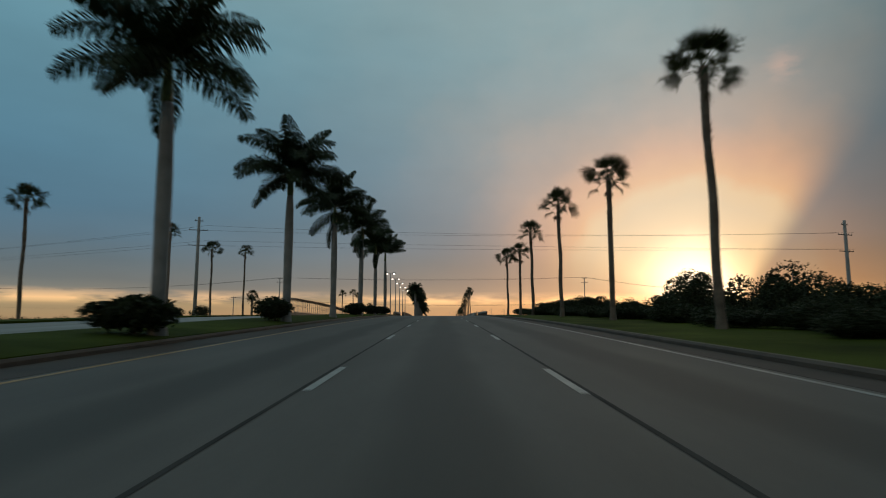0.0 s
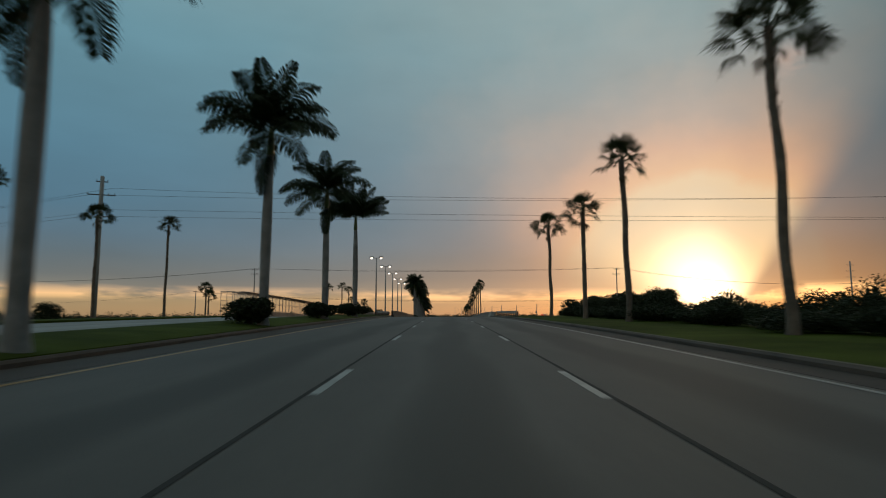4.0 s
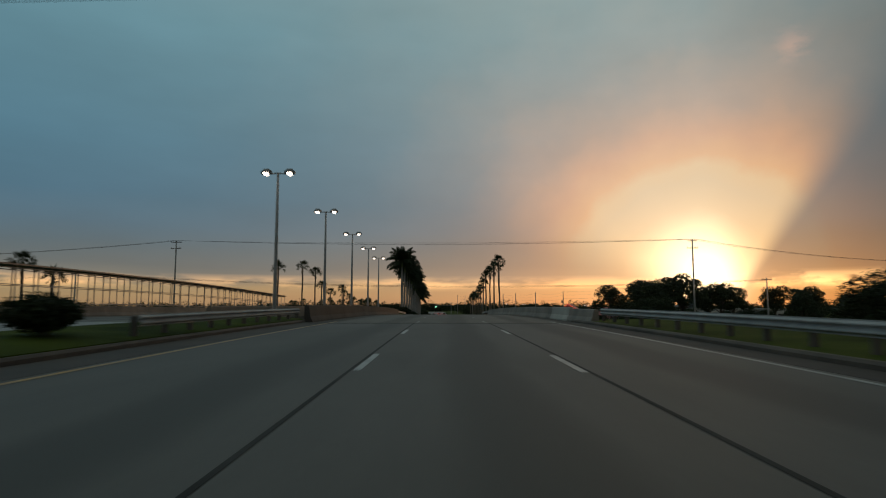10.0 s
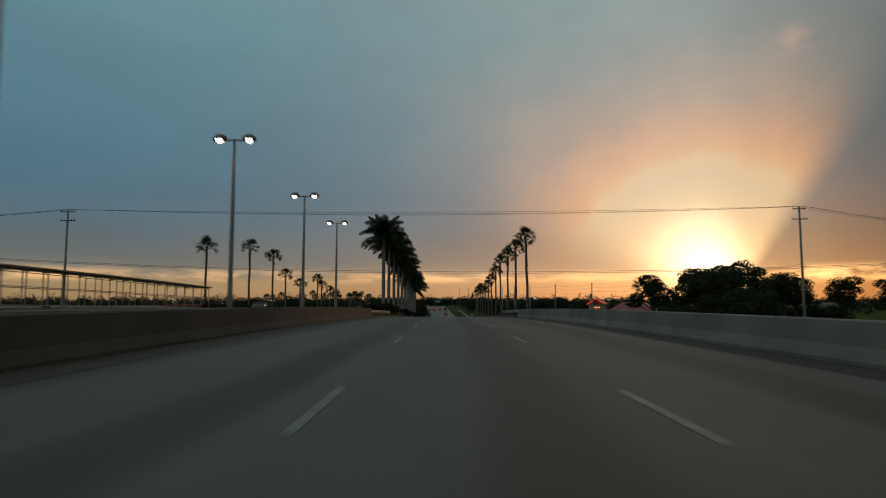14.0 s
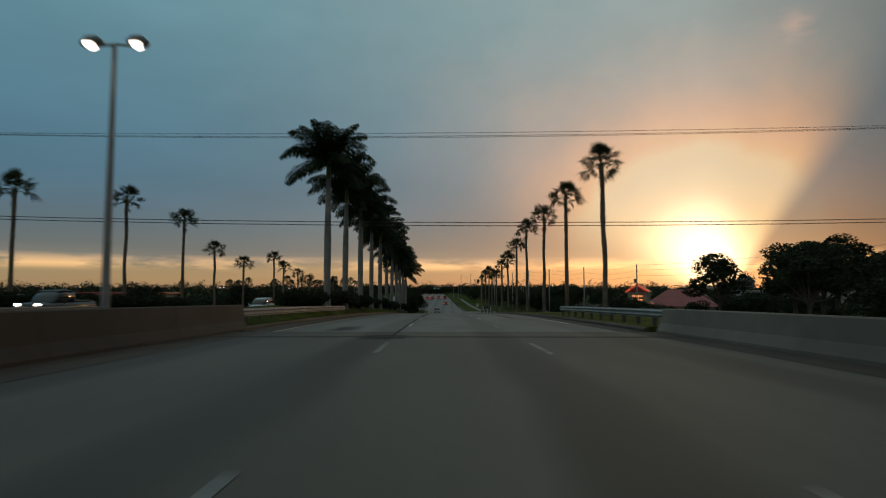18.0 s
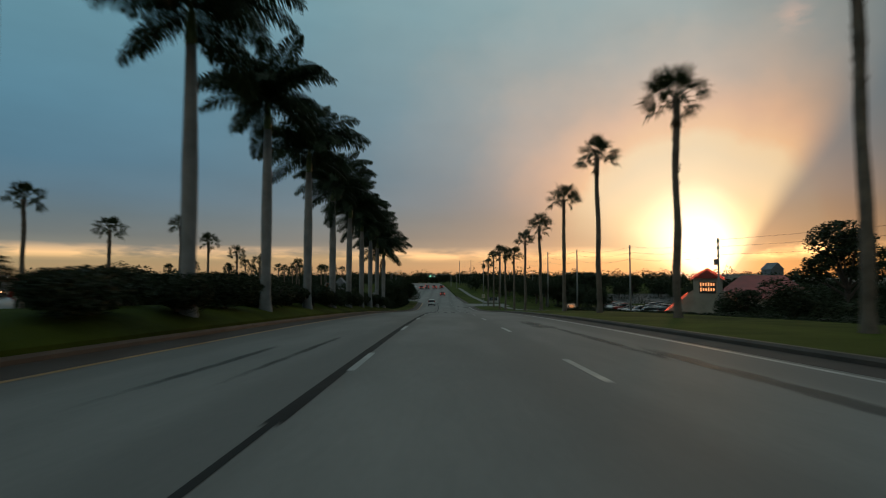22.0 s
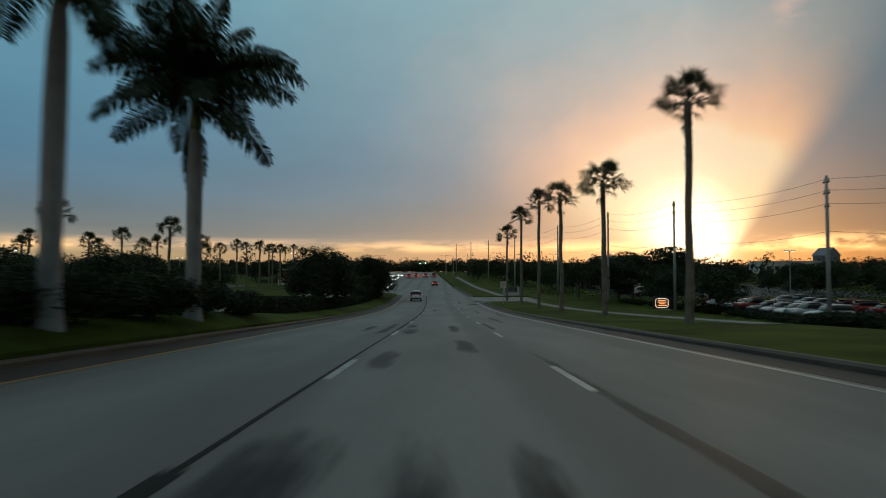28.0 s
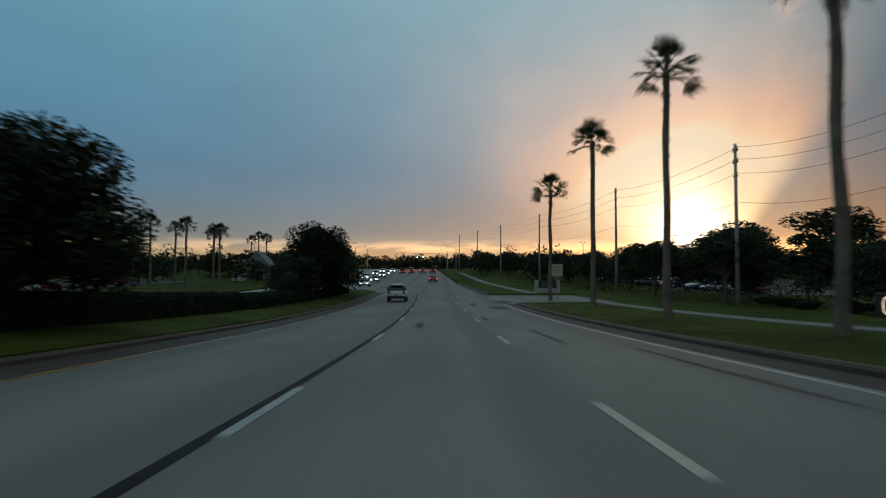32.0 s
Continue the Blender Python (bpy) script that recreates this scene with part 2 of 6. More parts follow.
def pavement(name, base, rough, stain_depth):
    """Concrete with grain, cloudy stains, and oil-darkened lane middles."""
    m = bpy.data.materials.new(name)
    m.use_nodes = True
    k = Nodes(m.node_tree)
    place = k.add("ShaderNodeTexCoord").outputs["Object"]
    xyz = k.add("ShaderNodeSeparateXYZ")
    k.put(place, xyz.inputs[0])
    grain = k.noise(place, 11.0, 6.0, 0.65)
    cloud = k.noise(k.mapped(place, (1.0, 0.22, 1.0)), 0.5, 4.0)
    wander = k.math("MULTIPLY", k.math("SUBTRACT", k.noise(k.mapped(place, (0.02, 0.09, 0.1)), 1.0, 2.0), 0.5), 1.2)
    lane = k.math("COSINE", k.math("MULTIPLY", k.math("ADD", xyz.outputs[0], wander), 2 * math.pi / 3.7))
    oil = k.math("MULTIPLY", k.ramp(lane, ((0.1, 0.0), (1.0, 1.0)), "EASE"), k.ramp(cloud, ((0.25, 0.35), (0.7, 1.0))))
    col = k.mix("MIX", k.ramp(cloud, ((0.3, 0.0), (0.72, 1.0))), tuple(c * 0.82 for c in base), tuple(c * 1.16 for c in base))
    col = k.mix("MULTIPLY", 0.7, col, k.ramp(grain, ((0.25, 0.72), (0.75, 1.1))))
    col = k.mix("MULTIPLY", k.math("MULTIPLY", oil, stain_depth), col, (0.35, 0.34, 0.33))
    bsdf = k.add("ShaderNodeBsdfPrincipled")
    k.put(col, bsdf.inputs["Base Color"])
    k.put(k.math("MULTIPLY_ADD", grain, 0.16, rough - 0.08), bsdf.inputs["Roughness"])
    bsdf.inputs["Specular IOR Level"].default_value = 0.24
    b = k.add("ShaderNodeBump")
    b.inputs["Strength"].default_value = 0.12
    b.inputs["Distance"].default_value = 0.01
    k.put(grain, b.inputs["Height"])
    k.put(b.outputs[0], bsdf.inputs["Normal"])
    k.put(bsdf.outputs[0], k.add("ShaderNodeOutputMaterial").inputs[0])
    return m


M_ROAD = pavement("worn_concrete_road", (0.118, 0.105, 0.094), 0.68, 0.75)
M_ROAD_NEW = pavement("pale_concrete_road", (0.212, 0.200, 0.186), 0.72, 0.4)
M_ROAD_PALE = pavement("far_carriageway_concrete", (0.29, 0.285, 0.27), 0.7, 0.3)
M_DECK = pavement("bridge_deck_concrete", (0.125, 0.108, 0.09), 0.68, 0.8)
M_WHITE = surface("white_road_paint", (0.36, 0.36, 0.34), 0.5, 14.0, 1.5, 0.25, 0.05)
M_FADED = surface("faded_road_paint", (0.20, 0.19, 0.175), 0.6, 14.0, 1.5, 0.4, 0.05)
M_EDGE = surface("dusty_road_paint", (0.30, 0.295, 0.28), 0.55, 14.0, 1.5, 0.3, 0.05)
M_YELLOW = surface("yellow_road_paint", (0.40, 0.19, 0.03), 0.5, 14.0, 1.5, 0.25, 0.05)
M_TAR = surface("dark_joint_sealer", (0.022, 0.021, 0.020), 0.8, 6.0, 0.8, 0.3, 0.1, spec=0.15)
M_SEAM = surface("worn_joint_filler", (0.040, 0.037, 0.034), 0.85, 6.0, 0.8, 0.35, 0.1, spec=0.18)
M_JOINT = surface("worn_expansion_joint", (0.072, 0.066, 0.06), 0.85, 6.0, 0.8, 0.3, 0.1, spec=0.2)
M_KERB = surface("weathered_kerb_concrete", (0.09, 0.064, 0.048), 0.75, 7.0, 0.7, 0.3, 0.15, per_object=0.15)
M_GUTTER = surface("dark_gutter_concrete", (0.05, 0.032, 0.024), 0.8, 7.0, 0.5, 0.35, 0.15)
# darker base colour than M_BARRIER, for the median side of the bridge
M_BARRIER_DARK = surface("dark_barrier_concrete", (0.055, 0.042, 0.036), 0.8, 5.0, 0.4, 0.3, 0.12, per_object=0.15)
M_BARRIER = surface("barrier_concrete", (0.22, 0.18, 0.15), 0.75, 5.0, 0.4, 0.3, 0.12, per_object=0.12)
M_PATH = surface("footpath_concrete", (0.18, 0.175, 0.165), 0.8, 7.0, 0.6, 0.2, 0.12)
M_STEEL = surface("galvanised_steel", (0.30, 0.30, 0.30), 0.6, 8.0, 1.0, 0.2, 0.03, metal=0.3)
M_POSTWOOD = surface("weathered_timber", (0.10, 0.08, 0.068), 0.85, 12.0, 1.0, 0.3, 0.2)
M_POLE = surface("grey_concrete_pole", (0.30, 0.29, 0.28), 0.8, 6.0, 0.6, 0.2, 0.1)
M_ROYAL = surface("pale_royal_palm_bark", (0.25, 0.24, 0.23), 0.8, 5.0, 1.2, 0.25, 0.15)
M_SHAFT = surface("green_crownshaft", (0.10, 0.14, 0.05), 0.5, 4.0, 1.0, 0.25, 0.03)
M_FANBARK = surface("brown_fan_palm_bark", (0.17, 0.13, 0.10), 0.9, 9.0, 1.5, 0.35, 0.3)
M_FROND = leaf("royal_palm_green", (0.02, 0.034, 0.013))
M_FAN = leaf("fan_palm_green", (0.035, 0.048, 0.02))
M_DEADFAN = leaf("dry_fan_leaf", (0.10, 0.07, 0.04))
M_SHRUB = leaf("shrub_green", (0.022, 0.031, 0.012))
M_TREE = leaf("tree_green", (0.03, 0.04, 0.018))
M_BARK = surface("dark_tree_bark", (0.10, 0.08, 0.065), 0.9, 9.0, 1.5, 0.35, 0.3)
M_GRASS = surface("mown_grass", (0.040, 0.058, 0.006), 0.9, 14.0, 0.25, 0.4, 0.6, tint=(0.058, 0.076, 0.01), spec=0.05)
M_WIRE = surface("dark_cable", (0.03, 0.03, 0.03), 0.6, 4.0, 1.0, 0.1, 0.0)

# ---------------------------------------------------------------- mesh helpers


class Solid:
    """Gathers faces for one mesh."""

    def __init__(self):
        self.v, self.f = [], []

    def face(self, *points):
        k = len(self.v)
        self.v += [tuple(p) for p in points]
        self.f.append(tuple(range(k, k + len(points))))
        return self

    def box(self, centre, size, turn=None, bevel=0.0):
        cx, cy, cz = centre
        hx, hy, hz = (d / 2 for d in size)
        k = len(self.v)
        b = min(bevel, hx * 0.9, hy * 0.9, hz * 0.9)
        if b <= 0:
            pts = [Vector((x, y, z)) for z in (-hz, hz) for x, y in ((-hx, -hy), (hx, -hy), (hx, hy), (-hx, hy))]
            fs = [(3, 2, 1, 0), (4, 5, 6, 7), (0, 1, 5, 4), (1, 2, 6, 5), (2, 3, 7, 6), (3, 0, 4, 7)]
        else:
            rings = ((-hz, b), (-hz + b, 0), (hz - b, 0), (hz, b))
            pts, fs = [], []
            for z, i in rings:
                x, y = hx - i, hy - i
                c = b if i == 0 else b * 0.6
                pts += [Vector((px, py, z)) for px, py in ((-x + c, -y), (x - c, -y), (x, -y + c), (x, y - c), (x - c, y), (-x + c, y), (-x, y - c), (-x, -y + c))]
            fs = [tuple(reversed(range(8))), tuple(range(24, 32))]
            for r in range(3):
                for j in range(8):
                    fs.append((r * 8 + j, r * 8 + (j + 1) % 8, r * 8 + 8 + (j + 1) % 8, r * 8 + 8 + j))
        for p in pts:
            q = turn @ p if turn is not None else p
            self.v.append((q[0] + cx, q[1] + cy, q[2] + cz))
        self.f += [tuple(i + k for i in f) for f in fs]
        return self

    def tube(self, points, radii, sides=8, cap=True):
        points = [Vector(p) for p in points]
        if isinstance(radii, (int, float)):
            radii = [radii] * len(points)
        k = len(self.v)
        for i, (p, r) in enumerate(zip(points, radii)):
            way = (points[min(i + 1, len(points) - 1)] - points[max(i - 1, 0)]).normalized()
            side = way.cross(Vector((0, 0, 1)) if abs(way.z) < 0.9 else Vector((0, 1, 0))).normalized()
            other = way.cross(side)
            for j in range(sides):
                a = 2 * math.pi * j / sides
                self.v.append(tuple(p + r * (math.cos(a) * side + math.sin(a) * other)))
        for i in range(len(points) - 1):
            for j in range(sides):
                a, b = k + i * sides + j, k + i * sides + (j + 1) % sides
                self.f.append((a, b, b + sides, a + sides))
        if cap:
            self.f.append(tuple(range(k + sides - 1, k - 1, -1)))
            e = k + (len(points) - 1) * sides
            self.f.append(tuple(range(e, e + sides)))
        return self

    def sweep(self, outline, stations, closed=True):
        """Sweeps an outline of (lat, up) along the road at the given distances."""
        k, m = len(self.v), len(outline)
        for s in stations:
            self.v += [tuple(at(s, lat, up)) for lat, up in outline]
        for i in range(len(stations) - 1):
            for j in range(m if closed else m - 1):
                a, b = k + i * m + j, k + i * m + (j + 1) % m
                self.f.append((a, b, b + m, a + m))
        if closed:
            self.f.append(tuple(range(k + m - 1, k - 1, -1)))
            e = k + (len(stations) - 1) * m
            self.f.append(tuple(range(e, e + m)))
        return self

    def mesh(self, name, material, smooth=False):
        me = bpy.data.meshes.new(name)
        me.from_pydata(self.v, [], self.f)
        if smooth:
            me.polygons.foreach_set("use_smooth", [True] * len(me.polygons))
        me.materials.append(material)
        me.update()
        return me


def part(name, solid, material, parent=None, label="", m=None, smooth=False):
    """ONE mesh object, under a thing or a part if there is a parent."""
    data = solid if isinstance(solid, bpy.types.Mesh) else solid.mesh(name, material, smooth)
    ob = new(name, data)
    ob.parent = parent
    if m is not None:
        ob.matrix_basis = m
    if label:
        ob["label"] = label
    return ob


def thing(name, place, label, category, group="", kind="", turn=0.0):
    ob = new(name)
    ob.empty_display_size = 0.2
    ob.matrix_basis = Matrix.Translation(place) @ pose(0, 0, 0, 0, 0, turn)
    return tagged(ob, label, category, group, kind)


def steps(a, b, step):
    count = max(1, int(math.ceil((b - a) / step)))
    return [a + (b - a) * i / count for i in range(count + 1)]


# ---------------------------------------------------------------- ground and road
BRIDGE = (131.0, 199.0)
APPROACH = 128.4              # where the road meets the bridge's approach slab
R_KERB, L_KERB, OPP_IN, OPP_OUT = 6.8, -7.75, -14.3, -27.5
L_KERB_FIRST = -8.15          # before the bridge the inner shoulder is wider


def left_kerb(s):
    return L_KERB_FIRST if s < BRIDGE[0] else L_KERB


def plain(s):
    """Height of the flat land beside the embankment."""
    return float(np.interp(s, (-200, 0, 100, 250, 320, 400, 460, 520, 600, 700), (-4.0, -3.6, -4.2, -4.2, -3.6, -3.1, -2.2, -0.4, 1.4, 2.0)))


def ground_up(s, lat):
    """Height of the ground sheet."""
    z = road_z(s)
    if BRIDGE[0] - 1 < s < BRIDGE[1] + 1:
        return plain(s) - 0.3
    if lat > R_KERB:
        far = max(0.0, min(1.0, (lat - 15.0) / 22.0))
        lift = 0.14 + 0.05 * min(1.0, (lat - R_KERB) / 4)
    elif lat < OPP_OUT:
        far = max(0.0, min(1.0, (-lat - 32.0) / 20.0))
        lift = 0.14
    elif OPP_IN < lat < left_kerb(s):
        mound = float(np.interp(s, (200, 212, 304, 318), (0.22, 0.74, 0.74, 0.3)))
        far, lift = 0.0, 0.14 + mound * math.sin(math.pi * (lat - left_kerb(s)) / (OPP_IN - left_kerb(s))) ** 0.65
    else:
        far, lift = 0.0, -0.3
    if 373 < s < 394.5 and R_KERB < lat < 17 or s > 404 and OPP_IN < lat < left_kerb(s):
        lift = -0.3
    far = far * far * (3 - 2 * far)
    return (z + lift) * (1 - far) + plain(s) * far


g = Solid()
gs = [-2500, -1200, -600, -400, -300] + steps(-200, 129.9, 6) + [130.0, 130.05] + steps(140, 190, 25) + [199.95, 200.0] + steps(204, 372, 6) + [372.9, 373.1, 380, 388, 394.4, 394.6, 398, 403.9, 404.1, 410, 418, 426] + steps(432, 460, 6) + [480, 500, 560, 640, 760, 900, 1200, 1800, 3000, 4800]
gl = ([-4000, -2000, -900, -400, -200, -110, -80, -60, -54, -48, -42, -36, -32, OPP_OUT - 0.12, OPP_OUT - 0.1, OPP_IN + 0.1, OPP_IN - 0.12 + 0.24, -13.2, -12.1, -11, -10, -9.3, -8.7, -8.1,
       L_KERB - 0.12, L_KERB - 0.1, R_KERB + 0.1, R_KERB + 0.12, 8, 9.5, 12, 15, 18, 22, 26, 30, 34, 37, 45, 60, 80, 110, 200, 400, 900, 2000, 4000])
gl = sorted(gl)
for s in gs:
    for lat in gl:
        shift = (left_kerb(s) - L_KERB) * max(0.0, min(1.0, (lat + 13.0) / 3.0)) if lat < -7.0 else 0.0
        probe = lat + shift
        if abs(lat - (R_KERB + 0.1)) < 1e-6:
            probe = R_KERB - 0.1
        if abs(lat - (L_KERB - 0.1)) < 1e-6:
            probe = left_kerb(s) + 0.1
        if abs(lat - (OPP_IN + 0.1)) < 1e-6:
            probe = OPP_IN - 0.1
        if abs(lat - (OPP_OUT - 0.1)) < 1e-6:
            probe = OPP_OUT + 0.1
        g.v.append((road_x(max(-400, min(1400, s))) + lat + shift, s, ground_up(max(-400, min(1399, s)), probe)))
w = len(gl)
for i in range(len(gs) - 1):
    for j in range(w - 1):
        a = i * w + j
        g.f.append((a, a + 1, a + w + 1, a + w))
ground = part("ground", g, M_GRASS)
tagged(ground, "mown green grass verge and flat land", "ground", kind="structure")


def slab(name, a, b, lat0, lat1, material, label, top=0.0, thick=0.35):
    ob = part(name, Solid().sweep([(lat0, top - thick), (lat1, top - thick), (lat1, top), (lat0, top)], steps(a, b, 4)), material)
    return tagged(ob, label, "road", kind="structure")


slab("road", -180, APPROACH, L_KERB_FIRST + 0.55, R_KERB - 0.45, M_ROAD, "grey worn concrete three-lane road")
slab("road", BRIDGE[1], 640, L_KERB + 0.55, R_KERB - 0.45, M_ROAD_NEW, "grey worn concrete three-lane road")
slab("road", -180, BRIDGE[0], OPP_OUT + 0.3, OPP_IN - 0.3, M_ROAD_PALE, "pale concrete carriageway beyond the median")
slab("road", BRIDGE[1], 640, OPP_OUT + 0.3, OPP_IN - 0.3, M_ROAD_PALE, "pale concrete carriageway beyond the median")
slab("approach_slab", APPROACH + 0.02, BRIDGE[0] + 0.05, L_KERB_FIRST + 0.55, R_KERB - 0.45, M_DECK, "brownish grey concrete slab leading onto the bridge")
slab("bridge_deck", BRIDGE[0] + 0.06, BRIDGE[1] - 0.06, L_KERB - 0.5, R_KERB + 1.1, M_DECK, "brownish grey concrete bridge deck", 0.0, 0.9)
slab("bridge_deck", BRIDGE[0] + 0.06, BRIDGE[1] - 0.06, OPP_OUT - 7, OPP_IN + 1.0, M_DECK, "brownish grey concrete bridge deck", 0.0, 0.9)


slab("road", 404, 640, OPP_IN - 0.31, L_KERB + 0.56, M_ROAD_NEW, "worn concrete paving of the median opening")
slab("road", 373.1, 394.4, R_KERB - 0.46, 16.9, M_ROAD_NEW, "patched concrete driveway leaving the road")
slab("footpath", 306, 373, 13.2, 14.6, M_PATH, "pale concrete footpath across the grass", 0.23, 0.3)
slab("footpath", 394.6, 520, 11.5, 13.0, M_PATH, "pale concrete footpath across the grass", 0.23, 0.3)


def strip(name, a, b, lat, width, material, label, up=0.006, category="road marking"):
    s = Solid()
    st = steps(a, b, 4)
    for u in st:
        s.v += [tuple(at(u, lat - width / 2, up)), tuple(at(u, lat + width / 2, up))]
    for i in range(len(st) - 1):
        s.f.append((2 * i, 2 * i + 1, 2 * i + 3, 2 * i + 2))
    return tagged(part(name, s, material), label, category, kind="structure")

# ---------------------------------------------------------------- palms


def pinnate_leaf(length, lift, droop, seed):
    """Feather leaf: arched midrib with two rows of hanging leaflets. Grows along +x."""
    rng = random.Random(seed)
    s = Solid()
    count, p, a = 16, Vector((0, 0, 0)), lift
    mid = [p.copy()]
    ways = []
    for i in range(count):
        way = Vector((math.cos(a), 0, math.sin(a)))
        p = p + way * (length / count)
        mid.append(p.copy())
        ways.append(way)
        a -= (lift + droop) / count * (0.5 + 1.0 * i / count)
    s.tube(mid, [0.035 * (1 - 0.85 * i / count) for i in range(count + 1)], 4)
    rows = 44
    for i in range(rows):
        u = 0.10 + 0.89 * i / (rows - 1)
        k = min(int(u * count), count - 1)
        base = mid[k].lerp(mid[k + 1], u * count - k)
        way = ways[k]
        up = Vector((-way.z, 0, way.x))
        reach = length * (0.10 + 0.165 * math.sin(math.pi * min(1, u * 0.92 + 0.1)) ** 0.8) * rng.uniform(0.85, 1.1)
        for side in (-1, 1):
            for layer in (0.25, -0.45):
                out = (Vector((0, side, 0)) * rng.uniform(0.75, 1.0) + way * rng.uniform(0.35, 0.6) + up * (layer + rng.uniform(-0.15, 0.15))).normalized()
                tip = base + out * reach * 0.6 + Vector((0, 0, -0.02))
                end = tip + (out * 0.45 + Vector((0, 0, -0.5))).normalized() * reach * 0.42
                wide = way * 0.034
                s.face(base - wide * 0.5, tip - wide, end, tip + wide, base + wide * 0.5)
    return s.mesh("frond", M_FROND)


ROYAL_LEAVES = [pinnate_leaf(3.3, 1.35, -0.45, 1), pinnate_leaf(3.6, 1.02, 0.45, 2), pinnate_leaf(3.7, 0.66, 0.9, 3), pinnate_leaf(3.5, 0.24, 1.1, 4),
                pinnate_leaf(3.1, -0.30, 1.2, 5)]


UPRIGHT_LEAVES = [pinnate_leaf(3.4, 1.2, -0.75, 6), pinnate_leaf(3.6, 0.8, -0.2, 7), pinnate_leaf(3.7, 0.4, 0.1, 8)]


def royal_palm(place, height, turn, size=1.0, full=1.0, hanging=0, upright=False):
    rng = random.Random(int(turn * 7 + height * 31))
    palm = thing("royal_palm", place, "tall royal palm with pale smooth trunk and dark feathery crown", "palm tree", "royal palms in the median", turn=turn)
    top = height
    bend = rng.uniform(-0.12, 0.12)
    shaft = 1.5
    zs = [-0.4, 0.0, 0.25, 0.8, 2.0, 3.5, 5.0, 6.5, top - shaft]
    rs = [0.35, 0.32, 0.28, 0.235, 0.23, 0.25, 0.25, 0.22, 0.17]
    zs = [z for z in zs[:-1] if z < top - shaft - 0.4] + [top - shaft]
    rs = rs[:len(zs) - 1] + [0.17]
    part("trunk", Solid().tube([(bend * (z / top) ** 2, 0, z) for z in zs], [r * size for r in rs], 12), M_ROYAL, palm, smooth=True)
    part("crownshaft", Solid().tube([(bend, 0, top - shaft), (bend, 0, top - shaft + 0.3), (bend, 0, top - 0.5), (bend, 0, top)],
                                    [0.17 * size, 0.19 * size, 0.14 * size, 0.07], 10), M_SHAFT, palm, "smooth green crownshaft", smooth=True)
    plan = [(0, 4, -0.05), (1, 6, -0.1), (2, 7, -0.2), (3, 5, -0.35), (4, 2, -0.5)]
    leaves = UPRIGHT_LEAVES if upright else ROYAL_LEAVES
    if upright:
        plan = [(0, 5, 0.0), (1, 10, -0.05), (2, 9, -0.1)]
    a = rng.uniform(0, 6)
    for kind, count, low in plan:
        for i in range(int(round(count * full))):
            a += 2.399 + rng.uniform(-0.25, 0.25)
            part("frond", leaves[kind], M_FROND, palm,
                 m=pose(bend, 0, top + low + rng.uniform(-0.1, 0.1), rng.uniform(-12, 12), rng.uniform(-9, 9), math.degrees(a)) @ Matrix.Scale(size * rng.uniform(0.9, 1.08), 4))
    for i in range(hanging):
        part("frond", ROYAL_LEAVES[4], M_FROND, palm, "drooping dead frond", pose(bend, 0, top - shaft + 0.2, 0, 42, 70 + 150 * i) @ Matrix.Scale(size * 0.75, 4))
    return palm


def fan_leaf(stalk, radius, spread, hang, seed):
    """Fan leaf on a stalk along +x: pointed folded segments."""
    rng = random.Random(seed)
    s = Solid()
    tip = Vector((stalk, 0, -hang * stalk * 0.25))
    s.tube([(0, 0, 0), (stalk * 0.5, 0, hang * 0.05), tip], [0.022, 0.016, 0.012], 4)
    segs = 26
    for i in range(segs):
        a = (i / (segs - 1) - 0.5) * spread
        r = radius * (1.0 - 0.28 * abs(a) / (spread / 2)) * rng.uniform(0.9, 1.08)
        way = Vector((math.cos(a), math.sin(a), 0))
        side = Vector((-way.y, way.x, 0))
        fold = 0.02 if i % 2 else -0.02
        half = tip + way * r * 0.55 + Vector((0, 0, fold - hang * 0.05 * r))
        end = tip + way * r * 0.92 + Vector((0, 0, -(0.12 + 0.30 * hang) * r * rng.uniform(0.6, 1.5)))
        wide = side * (spread / segs) * r * 0.30
        s.face(tip, half - wide, end, half + wide)
    return s


FAN_LEAVES = [fan_leaf(0.75, 1.0, 2.3, 0.1, 11).mesh("fan_leaf", M_FAN), fan_leaf(0.85, 1.05, 2.6, 0.45, 12).mesh("fan_leaf", M_FAN),
              fan_leaf(0.9, 0.95, 2.5, 0.8, 13).mesh("fan_leaf", M_FAN)]
DRY_LEAVES = [fan_leaf(0.7, 0.9, 1.6, 1.2, 14).mesh("dry_leaf", M_DEADFAN), fan_leaf(0.6, 0.8, 1.1, 1.6, 15).mesh("dry_leaf", M_DEADFAN)]


